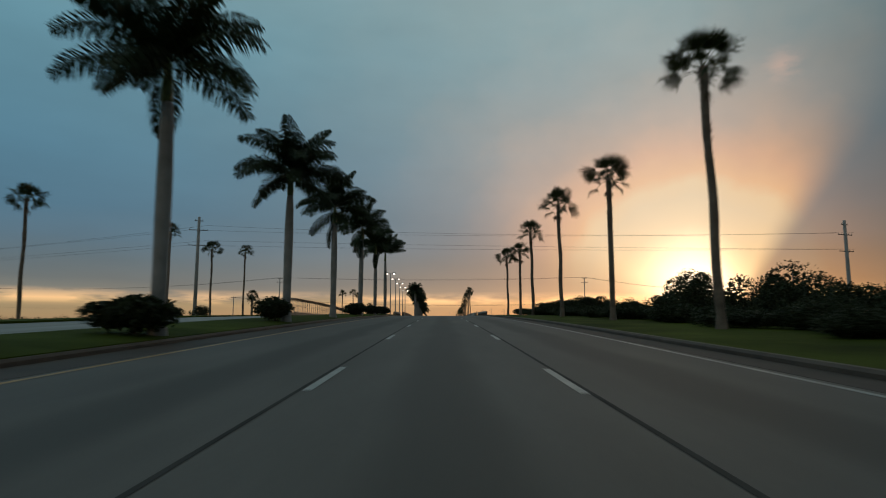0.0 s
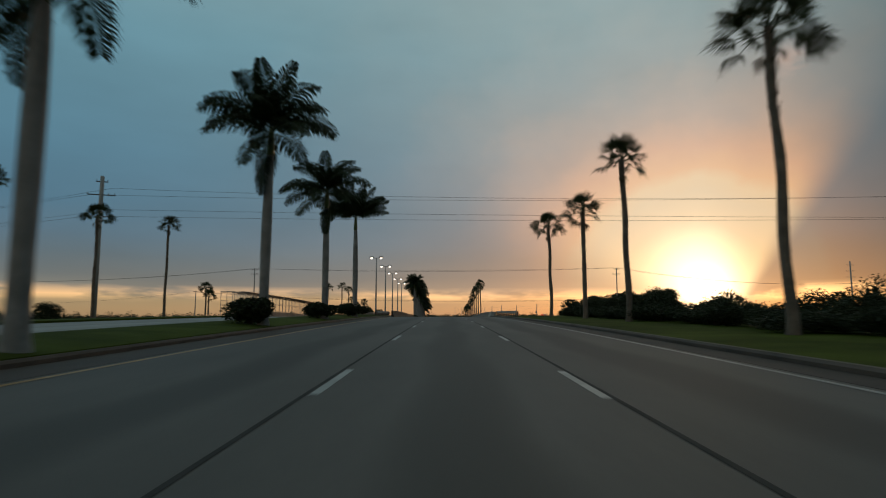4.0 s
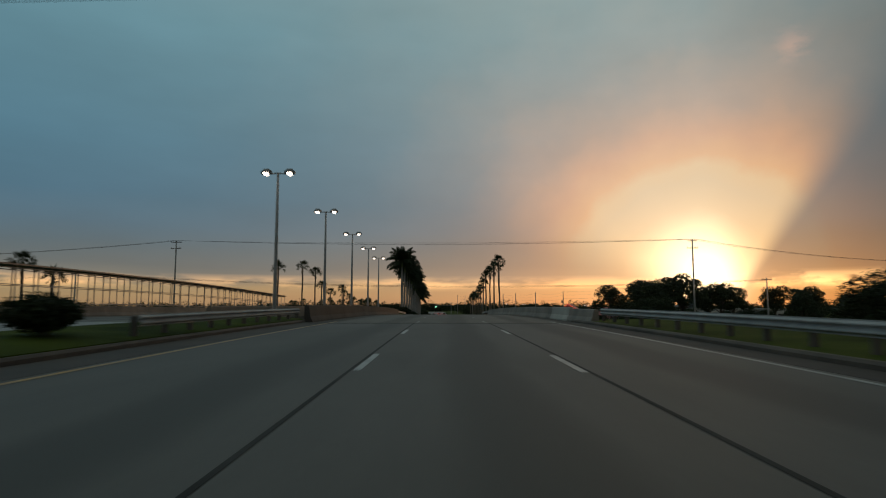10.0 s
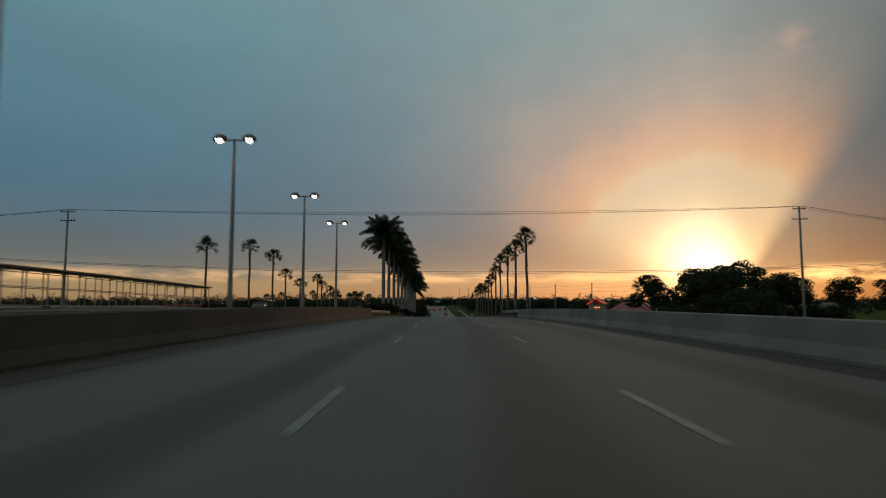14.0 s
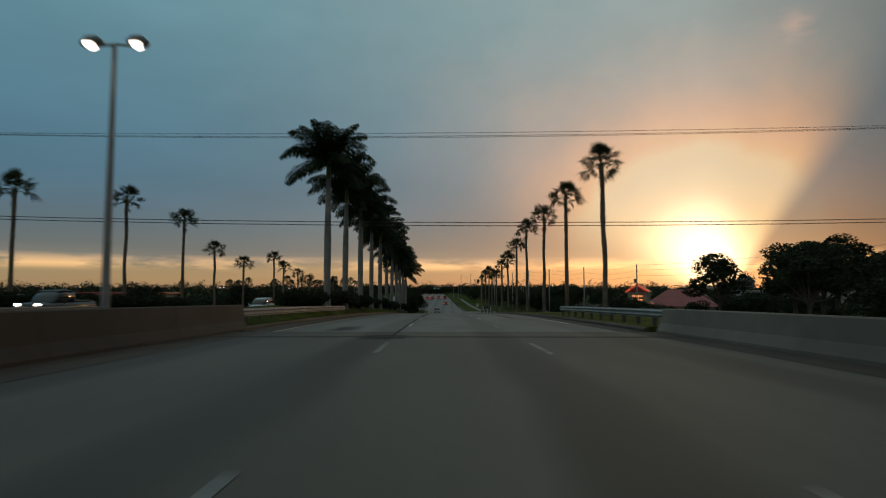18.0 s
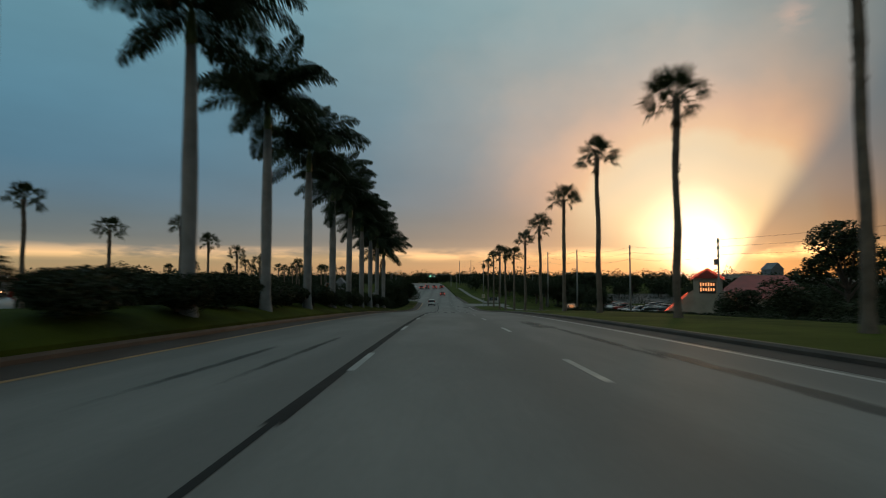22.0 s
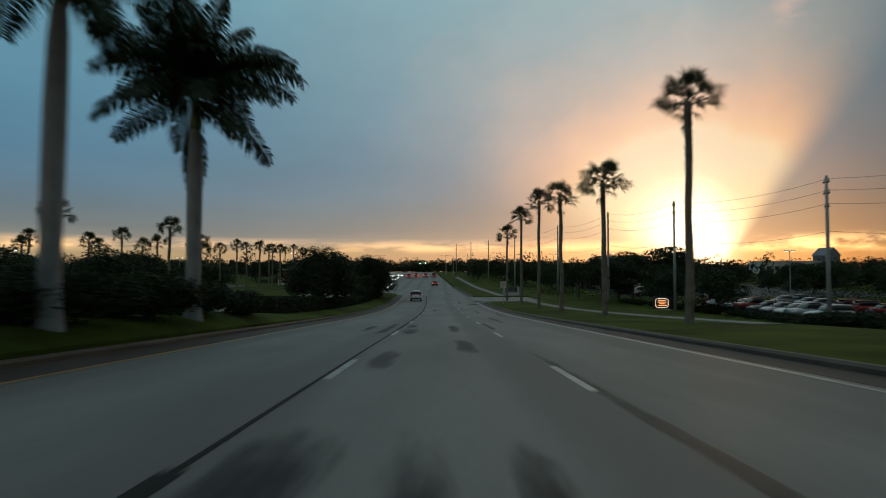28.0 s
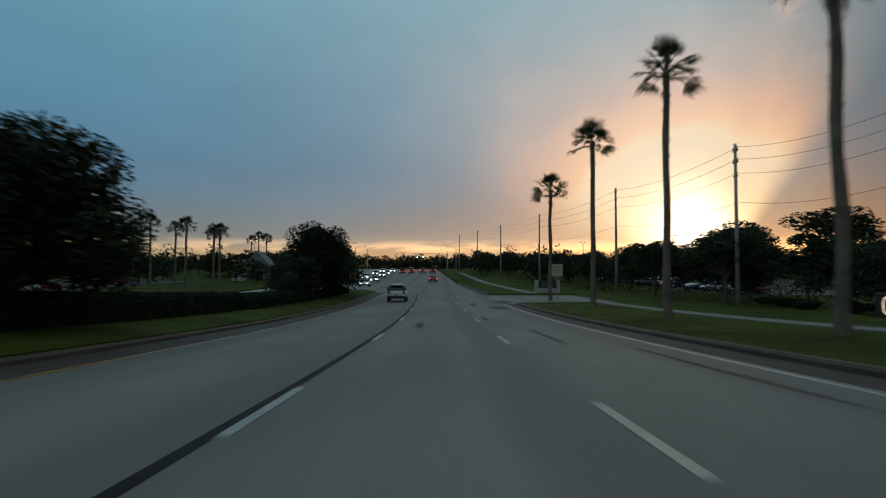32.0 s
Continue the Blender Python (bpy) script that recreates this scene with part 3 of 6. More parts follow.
def fan_palm(place, height, turn, size=1.0, lean=0.0, dry=6, group="fan palms along the verge", leaves=25, girth=1.0):
    rng = random.Random(int(turn * 11 + height * 17))
    palm = thing("fan_palm", place, "tall slender fan palm with rough brown trunk and dark crown", "palm tree", group, turn=turn)
    n_ring = 12
    lean *= 0.45
    pts = [(lean * (i / n_ring) ** 1.6 + 0.05 * math.sin(i * 1.1 + turn), 0, -0.4 + (height + 0.4) * i / n_ring) for i in range(n_ring + 1)]
    rad = [girth * ((0.20 - 0.045 * (i / n_ring)) * (1 + 0.09 * rng.uniform(-1, 1)) + (0.10 if i == 0 else 0)) for i in range(n_ring + 1)]
    rad[-1] *= 1.15
    part("trunk", Solid().tube(pts, rad, 9), M_FANBARK, palm)
    boots = Solid()
    for i in range(70):
        a, h = rng.uniform(0, 6.28), height - 0.1 - 4.2 * rng.random() ** 1.7
        x = lean * (h / height) ** 1.6
        boots.face((x + 0.15 * math.cos(a - 0.3), 0.15 * math.sin(a - 0.3), h - 0.12), (x + 0.15 * math.cos(a + 0.3), 0.15 * math.sin(a + 0.3), h - 0.12),
                   (x + 0.27 * math.cos(a), 0.27 * math.sin(a), h + 0.18))
    tagged(part("leaf_base", boots, M_FANBARK, palm), "ragged brown cut leaf bases", kind="stuff")
    a = rng.uniform(0, 6)
    for i in range(leaves):
        a += 2.399 + rng.uniform(-0.3, 0.3)
        u = i / leaves
        tilt = -80 + 92 * u ** 0.85 + rng.uniform(-10, 10)
        part("fan_leaf", FAN_LEAVES[0 if u < 0.4 else 1 if u < 0.86 else 2], M_FAN, palm,
             m=pose(lean, 0, height + 0.05 - 0.3 * u, rng.uniform(-60, 60), tilt, math.degrees(a)) @ Matrix.Scale(size * rng.uniform(0.85, 1.1), 4))
    for i in range(6):
        a += 2.399 + rng.uniform(-0.3, 0.3)
        part("fan_leaf", FAN_LEAVES[i % 2], M_FAN, palm,
             m=pose(lean, 0, height - 0.15, rng.uniform(-80, 80), -80 + 16 * i, math.degrees(a)) @ Matrix.Scale(size * rng.uniform(0.5, 0.65), 4))
    for i in range(dry):
        a += 2.399 + rng.uniform(-0.4, 0.4)
        part("dry_leaf", DRY_LEAVES[i % 2], M_DEADFAN, palm, "dry brown hanging leaf",
             pose(lean, 0, height - 0.35, rng.uniform(-30, 30), rng.uniform(45, 78), math.degrees(a)) @ Matrix.Scale(size * rng.uniform(0.6, 0.85), 4))
    return palm


def ground_at(s, lat):
    return Vector((road_x(s) + lat, s, ground_up(s, lat)))


for k, (s, h, size, full, hang) in enumerate((
        (19.0, 8.9, 1.0, 0.9, 0), (34.6, 8.7, 1.0, 1.0, 0), (49.4, 9.1, 1.0, 0.9, 1), (66.1, 9.7, 1.0, 0.9, 1), (80.9, 9.5, 0.95, 0.8, 1), (95.7, 9.8, 1.0, 1.0, 0),
        (221.2, 10.9, 1.05, 1.0, 0), (229.1, 10.5, 1.0, 1.2, 1), (238.4, 10.5, 1.05, 1.1, 0), (247.2, 10.1, 1.0, 1.2, 0), (256.0, 9.9, 1.05, 1.1, 0),
        (264.3, 9.5, 1.0, 1.2, 1), (272.0, 9.3, 1.0, 1.2, 0), (280.0, 9.1, 1.0, 1.2, 0), (286.8, 8.9, 1.0, 1.1, 0), (293.2, 8.7, 1.0, 1.1, 0), (301.0, 8.1, 1.05, 1.3, 1))):
    royal_palm(ground_at(s, -8.8), h, 47 * k + 13, size, full, hang, k == 5)

for k, (s, h, lean) in enumerate((
        (24.8, 11.0, -0.5), (40.3, 9.5, -0.2), (57.3, 10.6, 0.3), (75, 10.2, 0.4), (86.7, 8.8, -0.3), (102.3, 9.6, -0.4),
        (221, 10.8, -0.5), (235, 11.0, 0.2), (248.6, 11.0, -0.2), (264, 11.7, 0.2), (277.5, 10.8, 0.3), (292.5, 10.2, -0.3),
        (307.5, 10.2, 0.2), (322, 9.3, 0.4), (337, 10.6, 0.2), (350, 12.2, -0.3), (364, 11.8, 0.2), (380, 11.2, 0.2))):
    fan_palm(ground_at(s, 11.2), h, 61 * k + 20, 1.08 + 0.05 * (k % 3), lean, 1 + k % 3, leaves=23 + k % 4)

# fan palms beyond the other carriageway, and in the lots on that side
for k, (s, lat, h) in enumerate(((57.9, -40, 13.5), (89.1, -40, 14.5), (106, -40, 14.0), (123.8, -40, 15.5), (170, -52, 14.0), (182, -56, 13.0),
                                 (227, -36, 11.0), (241, -34, 12.0), (255, -34, 12.0), (268.3, -35, 9.6), (281, -35, 8.6), (295.6, -34, 10.8), (309.5, -36, 10.5), (322, -36, 9.8), (338, -37, 9.6), (356, -34, 9.8),
                                 (369, -35, 7.6), (376, -38, 9.3), (402, -48, 10.0), (411, -52, 10.5), (416, -44, 10.4), (423, -50, 9.8), (431, -46, 10.2), (446, -44, 10.0), (474, -40, 10.0), (372, -70, 9.8), (378, -66, 10.4), (384, -71, 9.6), (381, -58, 10.0), (386, -55, 11.2), (391, -51, 10.2), (388, -60, 9.4), (396, -56, 9.8), (420, -40, 10.2), (428, -37, 9.6), (437, -41, 10.4), (490, -46, 11), (505, -52, 10.5), (365, -82, 9.5))):
    fan_palm(ground_at(s, lat), h, 83 * k + 5, 1.1, 0.2 * ((k % 3) - 1), 2, "fan palms beyond the far carriageway", 22)

# ---------------------------------------------------------------- road markings
for k in range(-4, 34):
    far = 10.4 + DASH_CYCLE * k
    right_shift = 1.0 if far < 120 else 0.0
    strip("lane_dash", far - 3.05 + right_shift, far + right_shift, 1.88, 0.13, M_FADED if 124 < far < 214 else M_WHITE, "worn white lane dash on the road")
    strip("lane_dash", far - 3.05 + (0.3 if 120 < far < 200 else 1.3), far + (0.3 if 120 < far < 200 else 1.3), -1.87, 0.13, M_FADED if 124 < far < 204 else M_WHITE, "worn white lane dash on the road")
strip("edge_line", -180, BRIDGE[0], -6.6, 0.14, M_YELLOW, "yellow edge line beside the median")
strip("edge_line", BRIDGE[1], 400, -6.45, 0.14, M_YELLOW, "yellow edge line beside the median")
strip("edge_line", -180, BRIDGE[0], 5.65, 0.13, M_EDGE, "worn white edge line beside the verge")
strip("edge_line", BRIDGE[1] + 8, 372, 5.65, 0.13, M_WHITE, "white edge line beside the verge")
strip("road_joint", -180, APPROACH, 1.98, 0.075, M_SEAM, "dark sealed joint along the lanes", 0.004)
strip("road_joint", -180, APPROACH, -1.99, 0.065, M_SEAM, "dark sealed joint along the lanes", 0.004)
strip("road_joint", 196.3, 224, -2.0, 0.09, M_TAR, "dark sealed joint along the lanes", 0.004)
strip("road_joint", 224, 284, -2.0, 0.19, M_TAR, "broad dark tar band along the lane joint", 0.004)
strip("road_joint", 284, 306, -1.99, 0.07, M_TAR, "dark sealed joint along the lanes", 0.004)
strip("road_joint", 306, 400, -1.99, 0.15, M_TAR, "dark tar band along the lane joint", 0.004)
for s, low, high in ((APPROACH, L_KERB_FIRST + 0.6, R_KERB - 0.5), (196.0, L_KERB - 0.3, R_KERB + 0.6)):
    j = Solid().sweep([(low, -0.05), (high, -0.05), (high, 0.012), (low, 0.012)], [s - 0.12, s + 0.12])
    tagged(part("bridge_joint", j, M_JOINT), "dark expansion joint across the bridge end", "road joint", kind="structure")


def smear_material():
    """Thin old sealer: dense in the middle, ragged and fading towards the rim."""
    m = bpy.data.materials.new("old_sealer_smear")
    m.use_nodes = True
    k = Nodes(m.node_tree)
    coord = k.add("ShaderNodeTexCoord")
    xyz = k.add("ShaderNodeSeparateXYZ")
    k.put(coord.outputs["Generated"], xyz.inputs[0])
    u, v = xyz.outputs[0], xyz.outputs[1]
    across = k.math("MULTIPLY", k.math("MULTIPLY", u, k.math("SUBTRACT", 1.0, u)), 4.0)
    along = k.math("MULTIPLY", k.math("MULTIPLY", v, k.math("SUBTRACT", 1.0, v)), 4.0)
    body = k.math("MULTIPLY", across, k.math("POWER", along, 0.6))
    ragged = k.noise(k.mapped(coord.outputs["Object"], (1.0, 0.22, 1.0)), 2.4, 5.0, 0.65)
    cover = k.ramp(k.math("ADD", body, k.math("MULTIPLY", k.math("SUBTRACT", ragged, 0.5), 1.5)), ((0.35, 0.0), (1.2, 0.5)), "EASE")
    dark = k.add("ShaderNodeBsdfPrincipled")
    dark.inputs["Base Color"].default_value = (0.032, 0.032, 0.031, 1.0)
    dark.inputs["Roughness"].default_value = 0.6
    dark.inputs["Specular IOR Level"].default_value = 0.25
    both = k.add("ShaderNodeMixShader")
    k.put(cover, both.inputs[0])
    k.put(k.add("ShaderNodeBsdfTransparent").outputs[0], both.inputs[1])
    k.put(dark.outputs[0], both.inputs[2])
    k.put(both.outputs[0], k.add("ShaderNodeOutputMaterial").inputs[0])
    return m


M_STAIN = smear_material()


def patch(s, lat, length, width, level=0):
    """A thin smear of sealer on the road round (s, lat)."""
    p, n_step = Solid(), max(2, int(length / 2))
    for i in range(n_step + 1):
        u = s - length / 2 + length * i / n_step
        p.v += [tuple(at(u, lat - width / 2, 0.003 + 0.0006 * level)), tuple(at(u, lat + width / 2, 0.003 + 0.0006 * level))]
    p.f = [(2 * i, 2 * i + 1, 2 * i + 3, 2 * i + 2) for i in range(n_step)]
    return tagged(part("road_stain", p, M_STAIN), "dark smear of old sealer on the concrete", "road stain", kind="structure")


for k, (s, lat, ln, wd) in enumerate(((196, -2.2, 3, 3.4), (229, -4.3, 10, 0.4), (232, -3.4, 12, 0.35), (201.5, -4.2, 5, 2.2), (224, 4.1, 22, 0.7), (236, 3.85, 14, 0.6), (245, 3.6, 9, 1.7),
                                      (282.6, -0.3, 6.5, 1.0), (281.8, 0.52, 6.0, 1.0), (283.4, -1.35, 4.6, 1.6), (282.0, -0.32, 4.0, 0.7), (283.2, 0.5, 3.5, 0.7), (283.0, -1.3, 3.4, 1.1), (292, -1.3, 5, 1.1), (296, 0.5, 6, 1.0), (285, 1.98, 22, 0.34), (306, 0.4, 8, 0.85), (304, -1.4, 6, 1.3), (307, -3.3, 8, 0.8),
                                      (307, -2.45, 14, 0.7), (309, -1.5, 5, 0.9), (309, 2.1, 9, 0.5), (319, 3.3, 12, 0.5), (331, 4.8, 12, 0.5), (340, 3.4, 10, 0.5), (352, 2.4, 5, 0.7), (346, -0.8, 6, 0.8),
                                      (366, 4.6, 7, 3.0), (371, 3.0, 8, 0.8), (377, 6.2, 8, 3.2))):
    patch(s, lat, ln, wd * 0.7, k % 5)

# ---------------------------------------------------------------- kerbs, gutters
def kerb_run(a, b, side, lat, gutter):
    """Kerb stones as pieces under one run, and the gutter beside them. side +1: kerb to the right."""
    run = tagged(part("gutter", Solid().sweep([(lat, -0.3), (lat - side * gutter, -0.3), (lat - side * gutter, 0.005), (lat, 0.005)][::side], steps(a, b, 5)), M_GUTTER),
                 "dark concrete gutter beside the kerb", "gutter", kind="structure")
    return run


def kerb_stones(run, a, b, side, lat, step=3.05):
    for u in np.arange(a, b - 0.5, step):
        e = min(u + step - 0.015, b)
        part("kerb_stone", Solid().sweep([(lat, -0.3), (lat + side * 0.2, -0.3), (lat + side * 0.2, 0.15), (lat + side * 0.05, 0.15), (lat, 0.09)][::side], [u, (u + e) / 2, e]), M_KERB, run)


RUNS = []
for a, b in ((-60, 130.6), (199.3, 372), (395.5, 450)):
    RUNS.append((kerb_run(a, b, 1, R_KERB, 0.9), a, b, 1, R_KERB))
for a, b, lat in ((-60, 130.6, L_KERB_FIRST), (199.3, 402, L_KERB)):
    RUNS.append((kerb_run(a, b, -1, lat, 1.3), a, b, -1, lat))

# ---------------------------------------------------------------- bridge barriers and guard rails
def barrier(a, b, lat, side, high, label, material=M_BARRIER):
    """Concrete barrier cast in lengths, sloped towards the road."""
    wall = thing("bridge_barrier", at(a, lat), label, "barrier", kind="structure")
    wall.matrix_basis = Matrix.Identity(4)
    n_seg = max(1, int(round((b - a) / 6.1)))
    for i in range(n_seg):
        u, v = a + (b - a) * i / n_seg, a + (b - a) * (i + 1) / n_seg - 0.02
        h0 = high * (0.9 if (i == 0 and a < BRIDGE[0] - 2) else 1.0)
        outline = [(0.0, -0.1), (0.46, -0.1), (0.46, h0 - 0.03), (0.42, h0), (0.23, h0), (0.2, h0 - 0.03), (0.13, 0.34), (0.0, 0.08)]
        part("barrier_panel", Solid().sweep([(lat + side * x, y) for x, y in outline][::side], [u, (u + v) / 2, v]), M_BARRIER_NEW if i == 1 and material == M_BARRIER and lat > 0 else material, wall)
    return wall


M_BARRIER_NEW = surface("newer_barrier_concrete", (0.34, 0.31, 0.27), 0.75, 5.0, 0.4, 0.2, 0.1)
barrier(127.2, 198.7, 7.05, 1, 0.83, "pale weathered concrete barrier along the bridge edge")
barrier(130.0, 200.3, -7.75, -1, 0.95, "dark concrete barrier along the bridge median", M_BARRIER_DARK)
barrier(130.0, 200.3, -13.9, 1, 0.9, "pale concrete barrier of the other bridge")
barrier(128.0, 200.3, -31.6, -1, 0.9, "pale concrete barrier of the other bridge")


def guard_rail(a, b, lat, side, label):
    """W-beam rail on posts."""
    rail = thing("guard_rail", (0, 0, 0), label, "guard rail", "guard rails at the bridge ends")
    n_seg = max(1, int(round((b - a) / 3.8)))
    wave = [(0.0, 0.47), (0.0, 0.5), (0.075, 0.545), (0.075, 0.57), (0.01, 0.62), (0.01, 0.65), (0.075, 0.70), (0.075, 0.725), (0.0, 0.77), (0.0, 0.80)]
    shape = [(lat - side * x, y) for x, y in wave] + [(lat - side * (x - 0.012), y) for x, y in reversed(wave)]
    for i in range(n_seg):
        u, v = a + (b - a) * i / n_seg, a + (b - a) * (i + 1) / n_seg
        part("rail_beam", Solid().sweep(shape, [u, v + 0.12 * (i < n_seg - 1)]), M_STEEL, rail)
    for i in range(2 * n_seg + 1):
        u = a + (b - a) * i / (2 * n_seg)
        p = at(u, lat + side * 0.13, 0.25)
        part("post", Solid().box(p, (0.15, 0.15, 1.0), None, 0.015), M_POSTWOOD, rail)
    return rail


guard_rail(103.5, 127.1, 7.6, 1, "galvanised steel guard rail leading to the bridge barrier")
guard_rail(112.0, 129.9, -8.5, -1, "galvanised steel guard rail leading to the bridge barrier")
guard_rail(198.8, 219.0, 7.6, 1, "galvanised steel guard rail after the bridge barrier")
guard_rail(200.4, 226.0, -8.3, -1, "galvanised steel guard rail with dull reflector end")

# dark brown strips on the deck along both barrier feet
strip("gutter_dirt", BRIDGE[0], BRIDGE[1], -7.15, 1.2, M_GUTTER, "dark strip along the foot of the barrier")
strip("gutter_dirt", BRIDGE[0], BRIDGE[1], 6.55, 0.95, M_GUTTER, "dark strip along the foot of the barrier")

# ---------------------------------------------------------------- street lamps on the bridge
M_LENS = glowing("lit_lamp_lens", (1.0, 0.90, 0.80), 3.2)
M_HOUSING = surface("grey_lamp_housing", (0.22, 0.22, 0.22), 0.5, 8.0, 1.0, 0.1, 0.02, metal=0.4)


def street_lamp(place, high):
    lamp = thing("street_lamp", place, "tall steel double-headed street lamp with both heads lit", "street lamp", "street lamps on the bridge")
    part("base_plate", Solid().box((0, 0, 0.03), (0.5, 0.5, 0.06), None, 0.02), M_STEEL, lamp)
    part("pole", Solid().tube([(0, 0, 0), (0, 0, 0.4), (0, 0, high * 0.5), (0, 0, high)], [0.16, 0.14, 0.11, 0.075], 10), M_STEEL, lamp, smooth=True)
    part("cross_arm", Solid().tube([(-0.55, 0, high - 0.05), (0, 0, high), (0.55, 0, high - 0.05)], 0.045, 6), M_STEEL, lamp)
    for sx in (-1, 1):
        h = part("lamp_head", Solid().tube([(sx * 0.4, 0, high + 0.06), (sx * 0.6, 0, high + 0.1), (sx * 0.85, 0, high + 0.08), (sx * 1.08, 0, high)], [0.08, 0.2, 0.22, 0.1], 10), M_HOUSING, lamp, smooth=True)
        part("lens", Solid().tube([(sx * 0.76, -0.02, high + 0.02), (sx * 0.76, -0.02, high - 0.08), (sx * 0.76, -0.02, high - 0.17)], [0.24, 0.2, 0.09], 12), M_LENS, h, "bright lit lens")
    return lamp


for s in (134.0, 150.0, 166.3, 182.0, 196.3):
    street_lamp(at(s, -11.0, -0.4), 9.75)

# ---------------------------------------------------------------- poles and cables
def utility_pole(place, high, arms, radius=0.17, turn=0.0, label="grey concrete utility pole with cross-arms", insulators=True):
    pole = thing("utility_pole", place, label, "utility pole", turn=turn)
    part("shaft", Solid().tube([(0, 0, -0.5), (0, 0, high * 0.5), (0, 0, high)], [radius, radius * 0.82, radius * 0.62], 8), M_POLE, pole, smooth=True)
    for z, w in arms:
        arm = part("cross_arm", Solid().box((0, 0, z), (w, 0.12, 0.14), None, 0.02), M_POSTWOOD, pole)
        if insulators:
            for x in (-w / 2 + 0.1, 0.0 if w < 2 else w / 4, w / 2 - 0.1):
                part("insulator", Solid().tube([(x, 0, z + 0.07), (x, 0, z + 0.16), (x, 0, z + 0.22), (x, 0, z + 0.32)], [0.03, 0.06, 0.04, 0.05], 6), M_HOUSING, arm)
    return pole


def cable(a, b, sag, radius, name="power_cable", label="dark sagging overhead power cable"):
    a, b = Vector(a), Vector(b)
    pts = []
    for i in range(17):
        u = i / 16
        p = a.lerp(b, u)
        p.z -= sag * 4 * u * (1 - u)
        pts.append(p)
    return tagged(part(name, Solid().tube(pts, radius, 5), M_WIRE), label, "cable", "overhead cables")


def top_of(s, lat, z):
    p = ground_at(s, lat)
    return Vector((p.x, p.y, p.z + z))


# transmission line over the road
utility_pole(ground_at(122, -49), 26.8, ((26.0, 1.6), (24.1, 3.6), (21.0, 3.6)), 0.42, 20, "tall grey concrete transmission pole with short arms", True)
utility_pole(ground_at(112, 75), 24.8, ((24.0, 1.6), (22.1, 3.6), (19.0, 3.6)), 0.42, 20, "tall grey concrete transmission pole with short arms", True)
for off, z, sag in ((-1.6, 24.5, 0.9), (1.6, 24.5, 1.1), (-1.6, 21.4, 0.5), (1.6, 21.4, 0.3)):
    cable(top_of(122, -49 + off, z), top_of(112, 75 + off, z - 2.0), sag, 0.019)
    cable(top_of(122, -49 + off, z), top_of(205, -235 + off, z), sag, 0.019)
utility_pole(ground_at(205, -235), 29.0, ((28.2, 1.6), (25.5, 3.6), (22.4, 3.6)), 0.42, 20, "tall grey concrete transmission pole with short arms", True)
utility_pole(ground_at(290, 168), 31.0, ((29.5, 3.0), (27.0, 3.6), (24.5, 3.6)), 0.4, 0, "tall grey transmission pole far behind the trees", True)
# lines over the bridge's far end
utility_pole(ground_at(233, -61), 23.6, ((23.2, 2.4), (21.8, 2.4)), 0.24)
utility_pole(ground_at(231, 55), 23.6, ((23.2, 2.0), (21.6, 2.4)), 0.24)
for off in (-1.0, 0.4, 1.0):
    cable(top_of(233, -61 + off, 23.6), top_of(231, 55 + off, 23.6), 0.9 + 0.2 * off, 0.02)
    cable(top_of(233, -61 + off, 23.6), top_of(215, -190 + off, 20.0), 3.0, 0.02)
    cable(top_of(231, 55 + off, 23.6), top_of(236, 150 + off, 20.0), 3.0, 0.02)
utility_pole(ground_at(214, -72), 15.5, ((15.2, 1.6),), 0.2)
utility_pole(ground_at(210, 60), 13.9, ((13.6, 1.8),), 0.17, 0, "short grey utility pole with one cross-arm")
cable(top_of(214, -72, 15.2), top_of(210, 60, 13.6), 1.9, 0.022)
cable(top_of(214, -72, 15.08), top_of(210, 60, 13.45), 1.95, 0.022)
cable(top_of(214, -72, 15.2), top_of(222, -190, 14), 3.0, 0.02)
# line along the verge after the bridge
LINE = ((311, 41), (334, 34.5), (356, 29.3), (372, 25.6), (400, 24), (440, 22.0), (480, 20.0), (520, 18.0), (560, 15.0))
for k, (s, lat) in enumerate(LINE):
    pole = utility_pole(ground_at(s, lat), 13.8, ((13.2, 0.9), (12.2, 0.9), (11.0, 0.7)), 0.2, 90, "grey concrete utility pole beside the footpath")
    if k == 0:
        can = part("transformer", Solid().tube([(0, 0.42, 9.7), (0, 0.42, 9.76), (0, 0.42, 10.55), (0, 0.42, 10.62)], [0.2, 0.27, 0.27, 0.18], 12), M_HOUSING, pole, "grey transformer drum")
        part("bracket", Solid().box((0, 0.2, 10.2), (0.1, 0.3, 0.5), None, 0.01), M_STEEL, can)
    if k:
        s0, l0 = LINE[k - 1]
        for z in (13.55, 12.5, 11.3, 8.8):
            cable(top_of(s0, l0 + 0.2, z), top_of(s, lat + 0.2, z), 0.7, 0.016)
for z in (13.55, 12.5, 11.3):
    cable(top_of(311, 41, z), top_of(231, 55, z + 1), 0.6, 0.016)

